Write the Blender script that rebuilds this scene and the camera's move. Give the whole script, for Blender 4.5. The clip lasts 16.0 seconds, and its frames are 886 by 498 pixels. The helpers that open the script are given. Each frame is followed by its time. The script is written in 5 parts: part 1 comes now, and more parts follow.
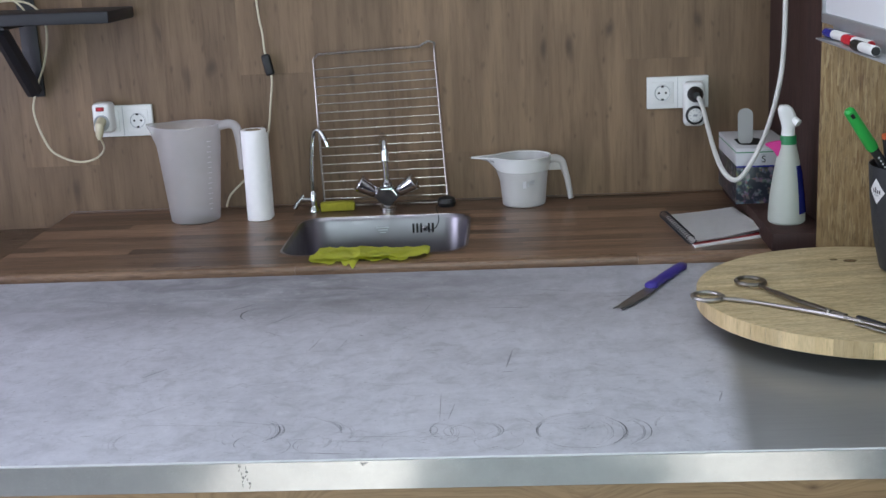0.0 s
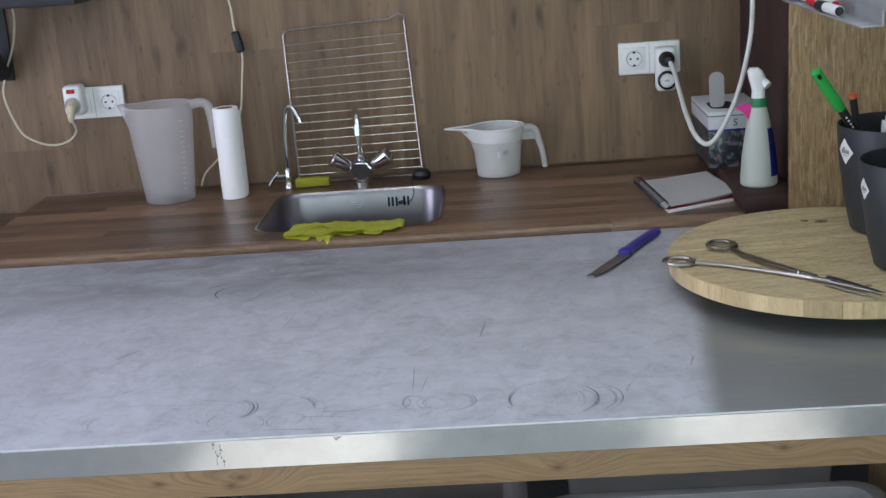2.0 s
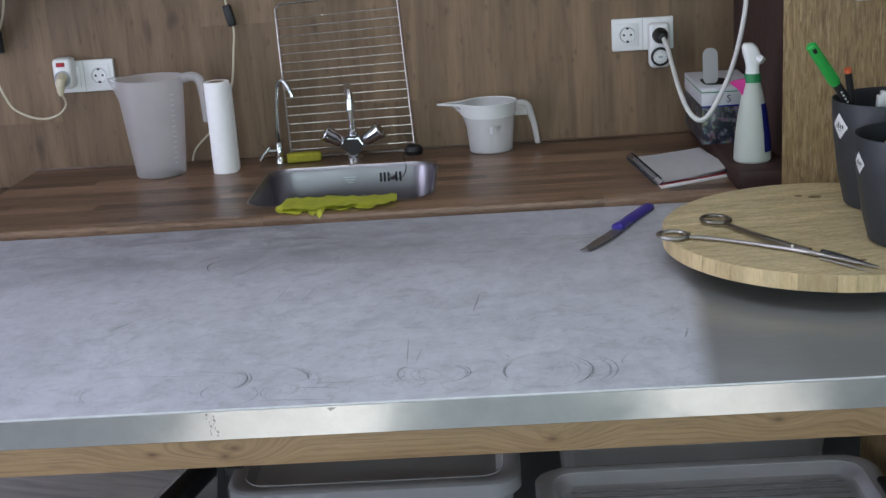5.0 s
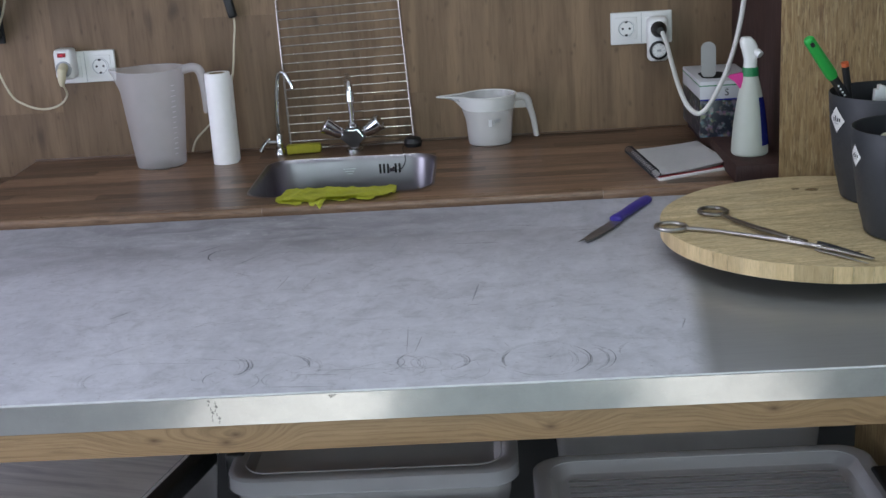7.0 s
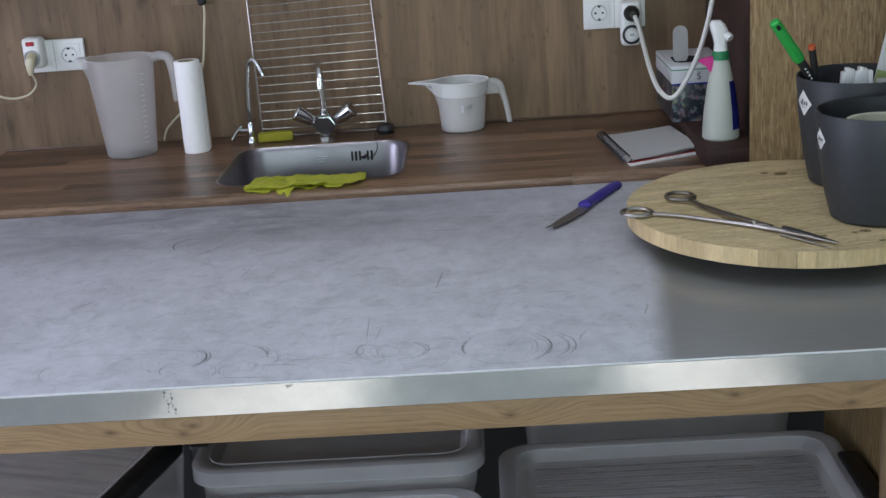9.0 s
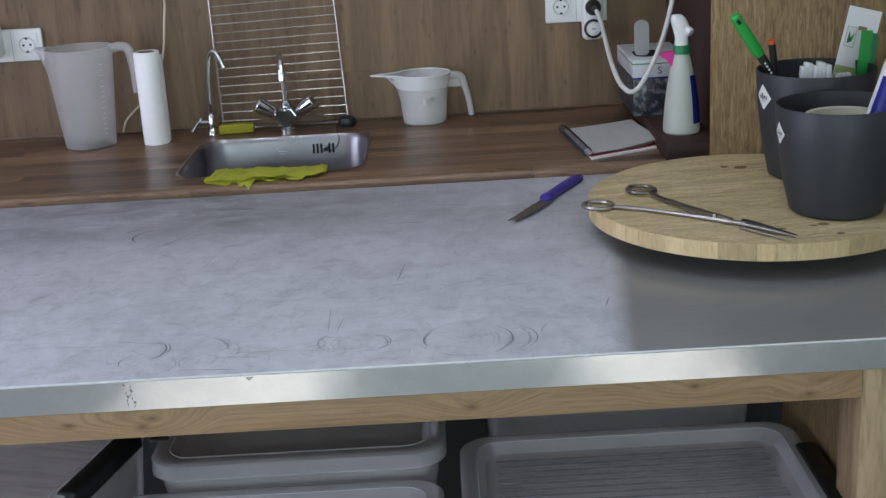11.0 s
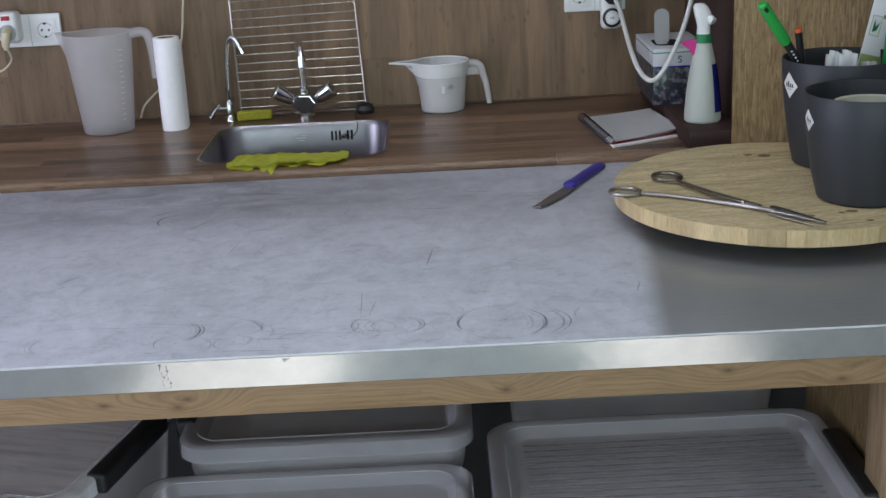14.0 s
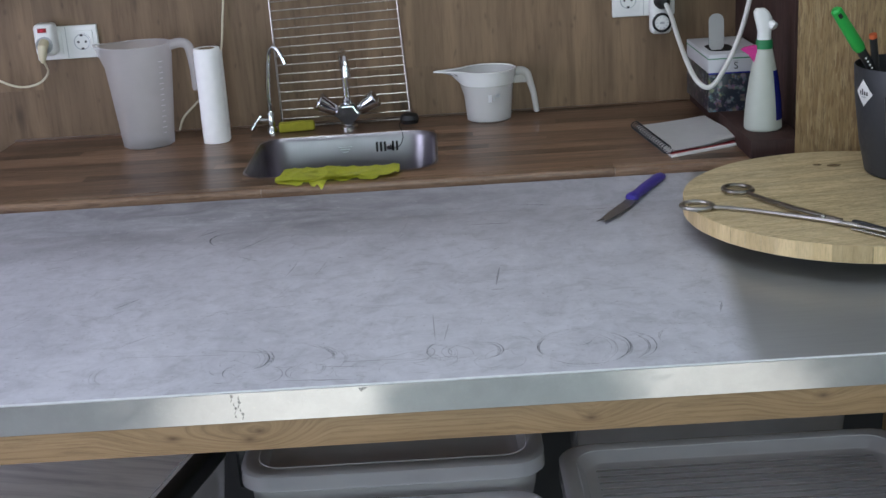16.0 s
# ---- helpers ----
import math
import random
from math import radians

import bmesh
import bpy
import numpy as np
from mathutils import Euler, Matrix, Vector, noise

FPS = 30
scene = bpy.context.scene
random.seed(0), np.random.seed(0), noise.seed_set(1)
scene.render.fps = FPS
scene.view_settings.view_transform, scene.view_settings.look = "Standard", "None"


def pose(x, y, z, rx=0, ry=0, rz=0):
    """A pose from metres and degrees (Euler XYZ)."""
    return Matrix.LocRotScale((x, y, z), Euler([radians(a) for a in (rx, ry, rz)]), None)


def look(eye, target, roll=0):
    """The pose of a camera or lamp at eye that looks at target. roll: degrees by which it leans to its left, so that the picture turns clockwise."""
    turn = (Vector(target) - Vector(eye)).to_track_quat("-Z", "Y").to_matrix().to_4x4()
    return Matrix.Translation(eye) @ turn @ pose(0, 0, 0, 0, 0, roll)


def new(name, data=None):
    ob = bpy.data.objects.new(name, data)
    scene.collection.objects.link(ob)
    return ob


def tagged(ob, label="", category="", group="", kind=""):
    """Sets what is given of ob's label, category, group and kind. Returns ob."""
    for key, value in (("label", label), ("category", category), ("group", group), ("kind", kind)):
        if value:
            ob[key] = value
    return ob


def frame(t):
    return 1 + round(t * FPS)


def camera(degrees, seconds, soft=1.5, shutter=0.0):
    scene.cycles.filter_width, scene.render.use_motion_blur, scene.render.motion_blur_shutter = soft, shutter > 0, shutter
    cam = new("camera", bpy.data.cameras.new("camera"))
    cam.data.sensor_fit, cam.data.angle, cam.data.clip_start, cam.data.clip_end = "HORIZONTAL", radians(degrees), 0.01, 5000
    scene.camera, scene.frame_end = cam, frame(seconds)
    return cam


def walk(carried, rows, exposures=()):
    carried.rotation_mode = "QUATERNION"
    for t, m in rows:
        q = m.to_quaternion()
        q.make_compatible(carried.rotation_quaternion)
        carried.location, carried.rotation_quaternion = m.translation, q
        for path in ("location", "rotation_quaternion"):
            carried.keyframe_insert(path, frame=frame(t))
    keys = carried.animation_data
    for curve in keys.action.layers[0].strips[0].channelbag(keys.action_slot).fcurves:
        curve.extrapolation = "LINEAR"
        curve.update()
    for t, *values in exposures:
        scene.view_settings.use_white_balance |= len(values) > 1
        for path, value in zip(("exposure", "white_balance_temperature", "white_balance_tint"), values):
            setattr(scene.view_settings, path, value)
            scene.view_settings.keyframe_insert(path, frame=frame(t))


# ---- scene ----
cam = camera(39.0, 16.0)
PATH = [
    (0, (-0.011, -0.003, 1.548), (-0.131, 1.932, 1.056), -2.7),
    (0.5, (-0.005, -0.001, 1.548), (-0.102, 1.934, 1.053), -3.5),
    (1, (-0.015, 0.004, 1.545), (-0.109, 1.936, 1.035), -4.0),
    (1.5, (0.0, 0.002, 1.546), (-0.104, 1.928, 1.016), -4.2),
    (2, (0.018, -0.003, 1.547), (-0.086, 1.921, 1.011), -4.3),
    (2.5, (0.01, -0.009, 1.548), (-0.088, 1.915, 1.012), -4.0),
    (3, (0.014, 0.004, 1.54), (-0.09, 1.927, 0.999), -3.6),
    (3.5, (0.035, 0.01, 1.54), (-0.064, 1.929, 0.984), -4.2),
    (4, (0.028, 0.006, 1.538), (-0.065, 1.923, 0.976), -4.1),
    (6.5, (-0.012, -0.012, 1.523), (-0.092, 1.905, 0.957), -3.8),
    (7, (0.002, -0.019, 1.528), (-0.079, 1.895, 0.956), -3.6),
    (7.5, (0.027, -0.021, 1.533), (-0.054, 1.894, 0.962), -4.2),
    (8, (0.039, -0.01, 1.523), (-0.033, 1.905, 0.952), -4.1),
    (8.5, (0.052, 0.001, 1.524), (-0.029, 1.911, 0.937), -4.1),
    (9, (0.051, -0.001, 1.521), (-0.022, 1.908, 0.928), -4.0),
    (11.5, (0.05, 0.0, 1.517), (0.051, 1.905, 0.911), -3.5),
    (12, (0.044, -0.004, 1.518), (0.053, 1.903, 0.914), -3.7),
    (12.5, (0.032, -0.007, 1.512), (0.039, 1.901, 0.911), -3.3),
    (13, (0.003, -0.004, 1.506), (0.003, 1.904, 0.904), -2.9),
    (13.5, (-0.004, -0.006, 1.507), (-0.021, 1.899, 0.895), -3.0),
    (14, (-0.006, -0.009, 1.508), (-0.009, 1.894, 0.893), -2.9),
    (14.5, (-0.01, -0.01, 1.505), (-0.011, 1.893, 0.892), -2.8),
    (15, (-0.003, -0.013, 1.512), (-0.005, 1.892, 0.902), -3.0),
    (15.5, (-0.008, -0.007, 1.514), (-0.01, 1.898, 0.903), -3.6),
    (16, (-0.100, 0.066, 1.521), (-0.114, 1.969, 0.906), -3.6),
]
walk(cam, [(t, look(eye, target, roll)) for t, eye, target, roll in PATH], [(0, -0.30), (1.0, -0.30), (1.5, -0.36), (3.5, -0.45), (9, -0.48), (14.5, -0.45), (16, -0.44)])

# ---- light ----
world = bpy.data.worlds.new("sky")
scene.world = world
world.use_nodes = True
sky = world.node_tree.nodes.new("ShaderNodeTexSky")
sky.sky_type, sky.sun_disc = "NISHITA", False
sky.sun_elevation, sky.sun_rotation = radians(32), radians(180)
world.node_tree.links.new(sky.outputs["Color"], world.node_tree.nodes["Background"].inputs["Color"])
world.node_tree.nodes["Background"].inputs["Strength"].default_value = 0.1


def window_lamp(x, y, z, w, h, turn, power, colour):
    data = bpy.data.lights.new("window_light", "AREA")
    data.shape, data.size, data.size_y, data.energy, data.color = "RECTANGLE", w, h, power, colour
    ob = new("window_light", data)
    ob.matrix_basis = pose(x, y, z, 90, 0, turn)
    return ob


SOUTH, WEST, EAST, NORTH = -2.6, -2.7, 2.3, 3.035
DAY = (0.70, 0.92, 0.97)
WINDOWS = [(-0.95, -0.34), (0.43, 0.90)]
for a, b in WINDOWS:
    window_lamp((a + b) / 2, SOUTH - 0.06, 1.35, b - a, 1.5, 0, 33, DAY)
window_lamp(WEST - 0.06, 0.95, 1.25, 2.0, 1.8, -90, 78, (0.752, 0.772, 1.0))
# Unseen overhead lamp, added for light on level surfaces and the board's shadow.
assumed_tube = window_lamp(-0.15, 1.75, 2.405, 1.2, 0.10, 0, 9.5, (0.84, 0.95, 0.98))
assumed_tube.matrix_basis = pose(-0.15, 1.75, 2.405)
sun_data = bpy.data.lights.new("sun", "SUN")
sun_data.energy, sun_data.angle, sun_data.color = 7.5, radians(0.5), (1.0, 0.97, 0.92)
sun = new("sun", sun_data)
sun.matrix_basis = look((0, -8, 5.0), (0, 0, 0))


# ---- materials ----
def shader(name):
    m = bpy.data.materials.new(name)
    m.use_nodes = True
    return m, m.node_tree, m.node_tree.nodes["Principled BSDF"]


def node(nt, kind, **values):
    n = nt.nodes.new("ShaderNode" + kind)
    for k, v in values.items():
        n.inputs[k.replace("_", " ")].default_value = v
    return n


def mixed(nt, fac, a, b, how="MIX"):
    n = nt.nodes.new("ShaderNodeMix")
    n.data_type, n.blend_type = "RGBA", how
    for i, v in ((0, fac), (6, a), (7, b)):
        if hasattr(v, "links"):
            nt.links.new(v, n.inputs[i])
        else:
            n.inputs[i].default_value = v if i == 0 else (*v, 1)
    return n.outputs[2]


def ramp(nt, source, stops):
    n = nt.nodes.new("ShaderNodeValToRGB")
    el = n.color_ramp.elements
    while len(el) < len(stops):
        el.new(0.5)
    for e, (at, c) in zip(el, stops):
        e.position = at
        e.color = (c, c, c, 1) if isinstance(c, (int, float)) else (*c, 1)
    nt.links.new(source, n.inputs[0])
    return n.outputs[0]


def coords(nt, scale, shifted=False, kind="Object"):
    tc = nt.nodes.new("ShaderNodeTexCoord")
    src = tc.outputs[kind]
    if shifted:
        info = nt.nodes.new("ShaderNodeObjectInfo")
        mul = nt.nodes.new("ShaderNodeVectorMath")
        mul.operation = "MULTIPLY_ADD"
        comb = nt.nodes.new("ShaderNodeCombineXYZ")
        for i in range(3):
            nt.links.new(info.outputs["Random"], comb.inputs[i])
        nt.links.new(comb.outputs[0], mul.inputs[0])
        mul.inputs[1].default_value = (7.3, 11.7, 5.1)
        nt.links.new(src, mul.inputs[2])
        src = mul.outputs[0]
    mp = nt.nodes.new("ShaderNodeMapping")
    mp.inputs["Scale"].default_value = scale
    nt.links.new(src, mp.inputs[0])
    return mp.outputs[0]


def noisy(nt, vec, scale, detail=4, rough=0.55, warp=0.0):
    n = node(nt, "TexNoise", Scale=scale, Detail=detail, Roughness=rough, Distortion=warp)
    nt.links.new(vec, n.inputs["Vector"])
    return n.outputs["Fac"]


def bumped(nt, bsdf, height, strength, distance=0.002):
    b = node(nt, "Bump", Strength=strength, Distance=distance)
    nt.links.new(height, b.inputs["Height"])
    nt.links.new(b.outputs[0], bsdf.inputs["Normal"])


def plain(name, colour, rough=0.5, metal=0.0, vary=0.12, scale=25, bump=0.05):
    """A surface with faint mottling at two scales."""
    m, nt, bsdf = shader(name)
    v = coords(nt, (1, 1, 1))
    n1, n2 = noisy(nt, v, scale, 5), noisy(nt, v, scale * 9, 3)
    c = mixed(nt, n1, [x * (1 - vary) for x in colour], [min(1, x * (1 + vary)) for x in colour])
    nt.links.new(c, bsdf.inputs["Base Color"])
    r = ramp(nt, n2, [(0.2, max(0.02, rough - 0.06)), (0.8, min(1, rough + 0.08))])
    nt.links.new(r, bsdf.inputs["Roughness"])
    bsdf.inputs["Metallic"].default_value = metal
    if bump:
        bumped(nt, bsdf, n2, bump, 0.001)
    return m


def timber(name, dark, light, grain, rough=0.5, shifted=True, spread=0.35, knots=0.0, fine=1.0, bump=0.15, axis_noise=3.0, streak=0.55, knot_scale=(1, 1, 0.42)):
    """Wood: grain gives the scale of the pattern per axis, small along the fibres."""
    m, nt, bsdf = shader(name)
    v = coords(nt, grain, shifted)
    broad = noisy(nt, v, axis_noise, 5, 0.6, 0.6)
    thin = noisy(nt, v, axis_noise * 7 * fine, 6, 0.65, 0.2)
    c = mixed(nt, ramp(nt, broad, [(0.3, 0), (0.7, 1)]), dark, light)
    c = mixed(nt, ramp(nt, thin, [(0.36, streak), (0.52, 0.0)]), c, [x * 0.55 for x in dark])
    if shifted:
        info = nt.nodes.new("ShaderNodeObjectInfo")
        tone = ramp(nt, info.outputs["Random"], [(0, 1 - spread), (1, 1 + spread * 0.5)])
        c = mixed(nt, 1.0, c, tone, "MULTIPLY")
    if knots:
        k = nt.nodes.new("ShaderNodeTexVoronoi")
        k.inputs["Scale"].default_value = knots
        k.inputs["Randomness"].default_value = 1.0
        kv = coords(nt, knot_scale, shifted)
        warp = nt.nodes.new("ShaderNodeVectorMath")
        warp.operation = "ADD"
        wn = node(nt, "TexNoise", Scale=9.0, Detail=2.0)
        nt.links.new(kv, wn.inputs["Vector"])
        sc = nt.nodes.new("ShaderNodeVectorMath")
        sc.operation = "SCALE"
        sc.inputs["Scale"].default_value = 0.07
        nt.links.new(wn.outputs["Color"], sc.inputs[0])
        nt.links.new(kv, warp.inputs[0])
        nt.links.new(sc.outputs[0], warp.inputs[1])
        flat = nt.nodes.new("ShaderNodeSeparateXYZ")
        plan = nt.nodes.new("ShaderNodeCombineXYZ")
        nt.links.new(warp.outputs[0], flat.inputs[0])
        nt.links.new(flat.outputs["X"], plan.inputs["X"])
        nt.links.new(flat.outputs["Z"], plan.inputs["Y"])
        k.voronoi_dimensions = "2D"
        nt.links.new(plan.outputs[0], k.inputs["Vector"])
        spot = ramp(nt, k.outputs["Distance"], [(0.02, 0.8), (0.09, 0.0)])
        spot = mixed(nt, 1.0, spot, ramp(nt, noisy(nt, kv, 5.0, 2), [(0.38, 0.0), (0.50, 1.0)]), "MULTIPLY")
        c = mixed(nt, ramp(nt, k.outputs["Distance"], [(0.05, 0.22), (0.34, 0.0)]), c, [x * 0.6 for x in dark])
        c = mixed(nt, spot, c, [x * 0.4 for x in dark])
        k2 = nt.nodes.new("ShaderNodeTexVoronoi")
        k2.voronoi_dimensions = "2D"
        k2.inputs["Scale"].default_value = knots * 2.7
        nt.links.new(plan.outputs[0], k2.inputs["Vector"])
        c = mixed(nt, ramp(nt, k2.outputs["Distance"], [(0.02, 0.45), (0.09, 0.0)]), c, [x * 0.45 for x in dark])
    nt.links.new(c, bsdf.inputs["Base Color"])
    nt.links.new(ramp(nt, thin, [(0.3, min(1, rough + 0.12)), (0.7, rough)]), bsdf.inputs["Roughness"])
    bumped(nt, bsdf, thin, bump, 0.001)
    return m


M = {}
M["wall"] = timber("wall_laminate", (0.148, 0.090, 0.049), (0.268, 0.173, 0.098), (7, 7, 0.5), 0.5, True, 0.2, 7.0, streak=0.30)
M["stave"] = timber("walnut_stave", (0.125, 0.067, 0.041), (0.275, 0.165, 0.102), (0.7, 20, 20), 0.28, True, 0.6)
M["nosing"] = timber("walnut_nosing", (0.135, 0.076, 0.046), (0.31, 0.195, 0.122), (1.2, 14, 14), 0.24, True, 0.5)


def cathedral_oak():
    """Oak board with growth lines that bend round its knots."""
    m, nt, bsdf = shader("oak_board")
    pos = coords(nt, (1, 1, 1))
    bend, dark = None, None
    for x, z in ((-0.475, 0.811), (-0.362, 0.815), (-0.376, 0.804), (0.067, 0.806), (0.366, 0.818), (-0.82, 0.812), (0.52, 0.798)):
        sc = nt.nodes.new("ShaderNodeVectorMath")
        sc.operation = "MULTIPLY"
        sc.inputs[1].default_value = (0.45, 0, 1)
        nt.links.new(pos, sc.inputs[0])
        di = nt.nodes.new("ShaderNodeVectorMath")
        di.operation = "DISTANCE"
        di.inputs[1].default_value = (0.45 * x, 0, z)
        nt.links.new(sc.outputs[0], di.inputs[0])
        b = ramp(nt, di.outputs["Value"], [(0.002, 1.0), (0.045, 0.0)])
        k = ramp(nt, di.outputs["Value"], [(0.001, 0.85), (0.0055, 0.0)])
        bend = b if bend is None else mixed(nt, 1.0, bend, b, "ADD")
        dark = k if dark is None else mixed(nt, 1.0, dark, k, "ADD")
    off = nt.nodes.new("ShaderNodeCombineXYZ")
    amt = nt.nodes.new("ShaderNodeMath")
    amt.operation = "MULTIPLY"
    nt.links.new(bend, amt.inputs[0])
    amt.inputs[1].default_value = 0.030
    nt.links.new(amt.outputs[0], off.inputs["Z"])
    add = nt.nodes.new("ShaderNodeVectorMath")
    nt.links.new(pos, add.inputs[0])
    nt.links.new(off.outputs[0], add.inputs[1])
    mp = nt.nodes.new("ShaderNodeMapping")
    mp.inputs["Scale"].default_value = (1.4, 6, 22)
    nt.links.new(add.outputs[0], mp.inputs[0])
    w = nt.nodes.new("ShaderNodeTexWave")
    w.bands_direction = "Z"
    for key, val in (("Scale", 1.7), ("Distortion", 8.0), ("Detail", 5.0), ("Detail Scale", 0.9)):
        w.inputs[key].default_value = val
    nt.links.new(mp.outputs[0], w.inputs["Vector"])
    thin = noisy(nt, mp.outputs[0], 11.0, 6, 0.74, 0.3)
    c = mixed(nt, noisy(nt, mp.outputs[0], 2.5, 4), (0.288, 0.174, 0.084), (0.45, 0.292, 0.158))
    c = mixed(nt, ramp(nt, w.outputs["Fac"], [(0.0, 0.34), (0.4, 0.0)]), c, (0.21, 0.13, 0.06))
    c = mixed(nt, ramp(nt, thin, [(0.35, 0.55), (0.52, 0.0)]), c, (0.16, 0.10, 0.047))
    c = mixed(nt, dark, c, (0.09, 0.045, 0.022))
    nt.links.new(c, bsdf.inputs["Base Color"])
    bsdf.inputs["Roughness"].default_value = 0.5
    bumped(nt, bsdf, thin, 0.1, 0.001)
    return m


M["oak"] = cathedral_oak()
M["oak_up"] = timber("oak_post", (0.28, 0.190, 0.098), (0.43, 0.31, 0.175), (12, 12, 1.3), 0.5, False, 0.1, 0, 0.6, 0.1, 2.2)
M["dark"] = timber("dark_stained_wood", (0.028, 0.010, 0.008), (0.052, 0.021, 0.016), (14, 14, 1.2), 0.6, False)
M["bamboo"] = timber("bamboo", (0.45, 0.335, 0.170), (0.76, 0.62, 0.38), (3.5, 18, 18), 0.45, True, 0.10, 0, 1.0, 0.1, 4.5, 0.7)
M["roomwood"] = plain("painted_board", (0.62, 0.61, 0.60), 0.7)
M["ceiling"] = plain("white_ceiling", (0.86, 0.86, 0.86), 0.8)
M["floor"] = plain("grey_floor", (0.40, 0.39, 0.38), 0.6)
M["white"] = plain("white_plastic", (0.78, 0.78, 0.77), 0.35, 0, 0.04)
# Whiter copy for the pot contents, in place of stronger light on them.
M["bright"] = plain("lit_white_plastic", (0.92, 0.92, 0.92), 0.35, 0, 0.03)
M["paper"] = plain("paper", (0.90, 0.885, 0.885), 0.85, 0, 0.05, 60, 0.5)
# Greys for the glove box: its shade is put into the card colour.
M["card"] = plain("grey_card", (0.58, 0.58, 0.60), 0.7, 0, 0.06)
M["flap"] = plain("shaded_card", (0.34, 0.34, 0.33), 0.75, 0, 0.06)
M["cream"] = plain("cream_plastic", (0.60, 0.54, 0.38), 0.4, 0, 0.06)
M["chrome"] = plain("chrome", (0.66, 0.67, 0.68), 0.09, 1.0, 0.05)
M["wire"] = plain("rack_wire", (0.35, 0.325, 0.295), 0.28, 1.0, 0.06, 40, 0)
M["sink"] = plain("sink_steel", (0.275, 0.26, 0.28), 0.33, 1.0, 0.10, 5, 0)
M["black"] = plain("black_plastic", (0.012, 0.012, 0.013), 0.45)
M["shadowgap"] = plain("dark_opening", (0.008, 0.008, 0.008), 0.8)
M["iron"] = plain("dark_iron", (0.016, 0.016, 0.021), 0.5)
M["pot"] = plain("anthracite_plastic", (0.028, 0.031, 0.036), 0.5, 0, 0.08, 12, 0.08)
M["lime"] = plain("lime_cloth", (0.72, 0.735, 0.10), 0.5, 0, 0.12, 45, 0.3)
M["sponge"] = plain("olive_sponge", (0.29, 0.27, 0.02), 0.95, 0, 0.25, 90, 0.6)
M["purple"] = plain("violet_plastic", (0.045, 0.03, 0.27), 0.35)
M["blade"] = plain("blade_steel", (0.26, 0.25, 0.25), 0.4, 0.9, 0.3, 60)
M["scissor"] = plain("tool_steel", (0.42, 0.40, 0.37), 0.33, 1.0, 0.2, 60)
M["scissor_dark"] = plain("dark_tool_steel", (0.26, 0.24, 0.21), 0.35, 1.0, 0.2, 60)
M["green"] = plain("green_plastic", (0.02, 0.36, 0.06), 0.35)
M["darkgreen"] = plain("green_collar", (0.015, 0.20, 0.07), 0.4)
M["pink"] = plain("pink_plastic", (0.62, 0.03, 0.26), 0.4)
M["blue"] = plain("blue_label", (0.02, 0.025, 0.25), 0.22, 0, 0.2, 30)
M["red"] = plain("red_plastic", (0.55, 0.015, 0.03), 0.4)
M["cover_red"] = plain("red_card", (0.30, 0.015, 0.02), 0.6)
M["orange"] = plain("orange_plastic", (0.6, 0.12, 0.04), 0.5)
M["grey"] = plain("grey_aluminium", (0.42, 0.43, 0.45), 0.4, 0.6)
M["board"] = plain("whiteboard", (0.82, 0.84, 0.86), 0.15, 0, 0.02)
M["cable"] = plain("cable_white", (0.66, 0.65, 0.62), 0.45)
M["cable_cream"] = plain("cable_cream", (0.62, 0.56, 0.42), 0.5)
M["lightgreen"] = plain("pale_green_card", (0.45, 0.55, 0.22), 0.5)
M["ivory"] = plain("ivory_plastic", (0.66, 0.65, 0.52), 0.45)


def milky(name, colour, rough, amount, vary=0.06):
    """Cloudy translucent plastic."""
    m = plain(name, colour, rough, 0, vary, 14, 0)
    b = m.node_tree.nodes["Principled BSDF"]
    b.inputs["Alpha"].default_value = 1 - amount
    return m


def glassy(name, colour, cloud, rough=0.12):
    """Clear plastic: partly see-through, a little cloudy, with a gloss."""
    m = plain(name, colour, 0.4, 0, 0.2, 9, 0)
    nt = m.node_tree
    out, b = nt.nodes["Material Output"], nt.nodes["Principled BSDF"]
    clear, gloss = nt.nodes.new("ShaderNodeBsdfTransparent"), nt.nodes.new("ShaderNodeBsdfAnisotropic")
    gloss.inputs["Roughness"].default_value = rough
    fres = node(nt, "Fresnel", IOR=1.5)
    m1, m2 = nt.nodes.new("ShaderNodeMixShader"), nt.nodes.new("ShaderNodeMixShader")
    m1.inputs[0].default_value = cloud
    nt.links.new(clear.outputs[0], m1.inputs[1])
    nt.links.new(b.outputs[0], m1.inputs[2])
    nt.links.new(fres.outputs[0], m2.inputs[0])
    nt.links.new(m1.outputs[0], m2.inputs[1])
    nt.links.new(gloss.outputs[0], m2.inputs[2])
    nt.links.new(m2.outputs[0], out.inputs["Surface"])
    return m


def streaky(m):
    """Long uneven smears along a lid."""
    nt = m.node_tree
    b = nt.nodes["Principled BSDF"]
    base = b.inputs["Base Color"].links[0].from_socket
    mp = nt.nodes.new("ShaderNodeMapping")
    mp.vector_type = "TEXTURE"
    mp.inputs["Rotation"].default_value = (0, 0, radians(-16))
    mp.inputs["Scale"].default_value = (1.0, 0.10, 1)
    nt.links.new(coords(nt, (1, 1, 1)), mp.inputs[0])
    n = noisy(nt, mp.outputs[0], 4.5, 6, 0.6, 0.8)
    nt.links.new(mixed(nt, ramp(nt, n, [(0.36, 0.6), (0.56, 0.0)]), base, (0.42, 0.41, 0.46)), b.inputs["Base Color"])
    return m


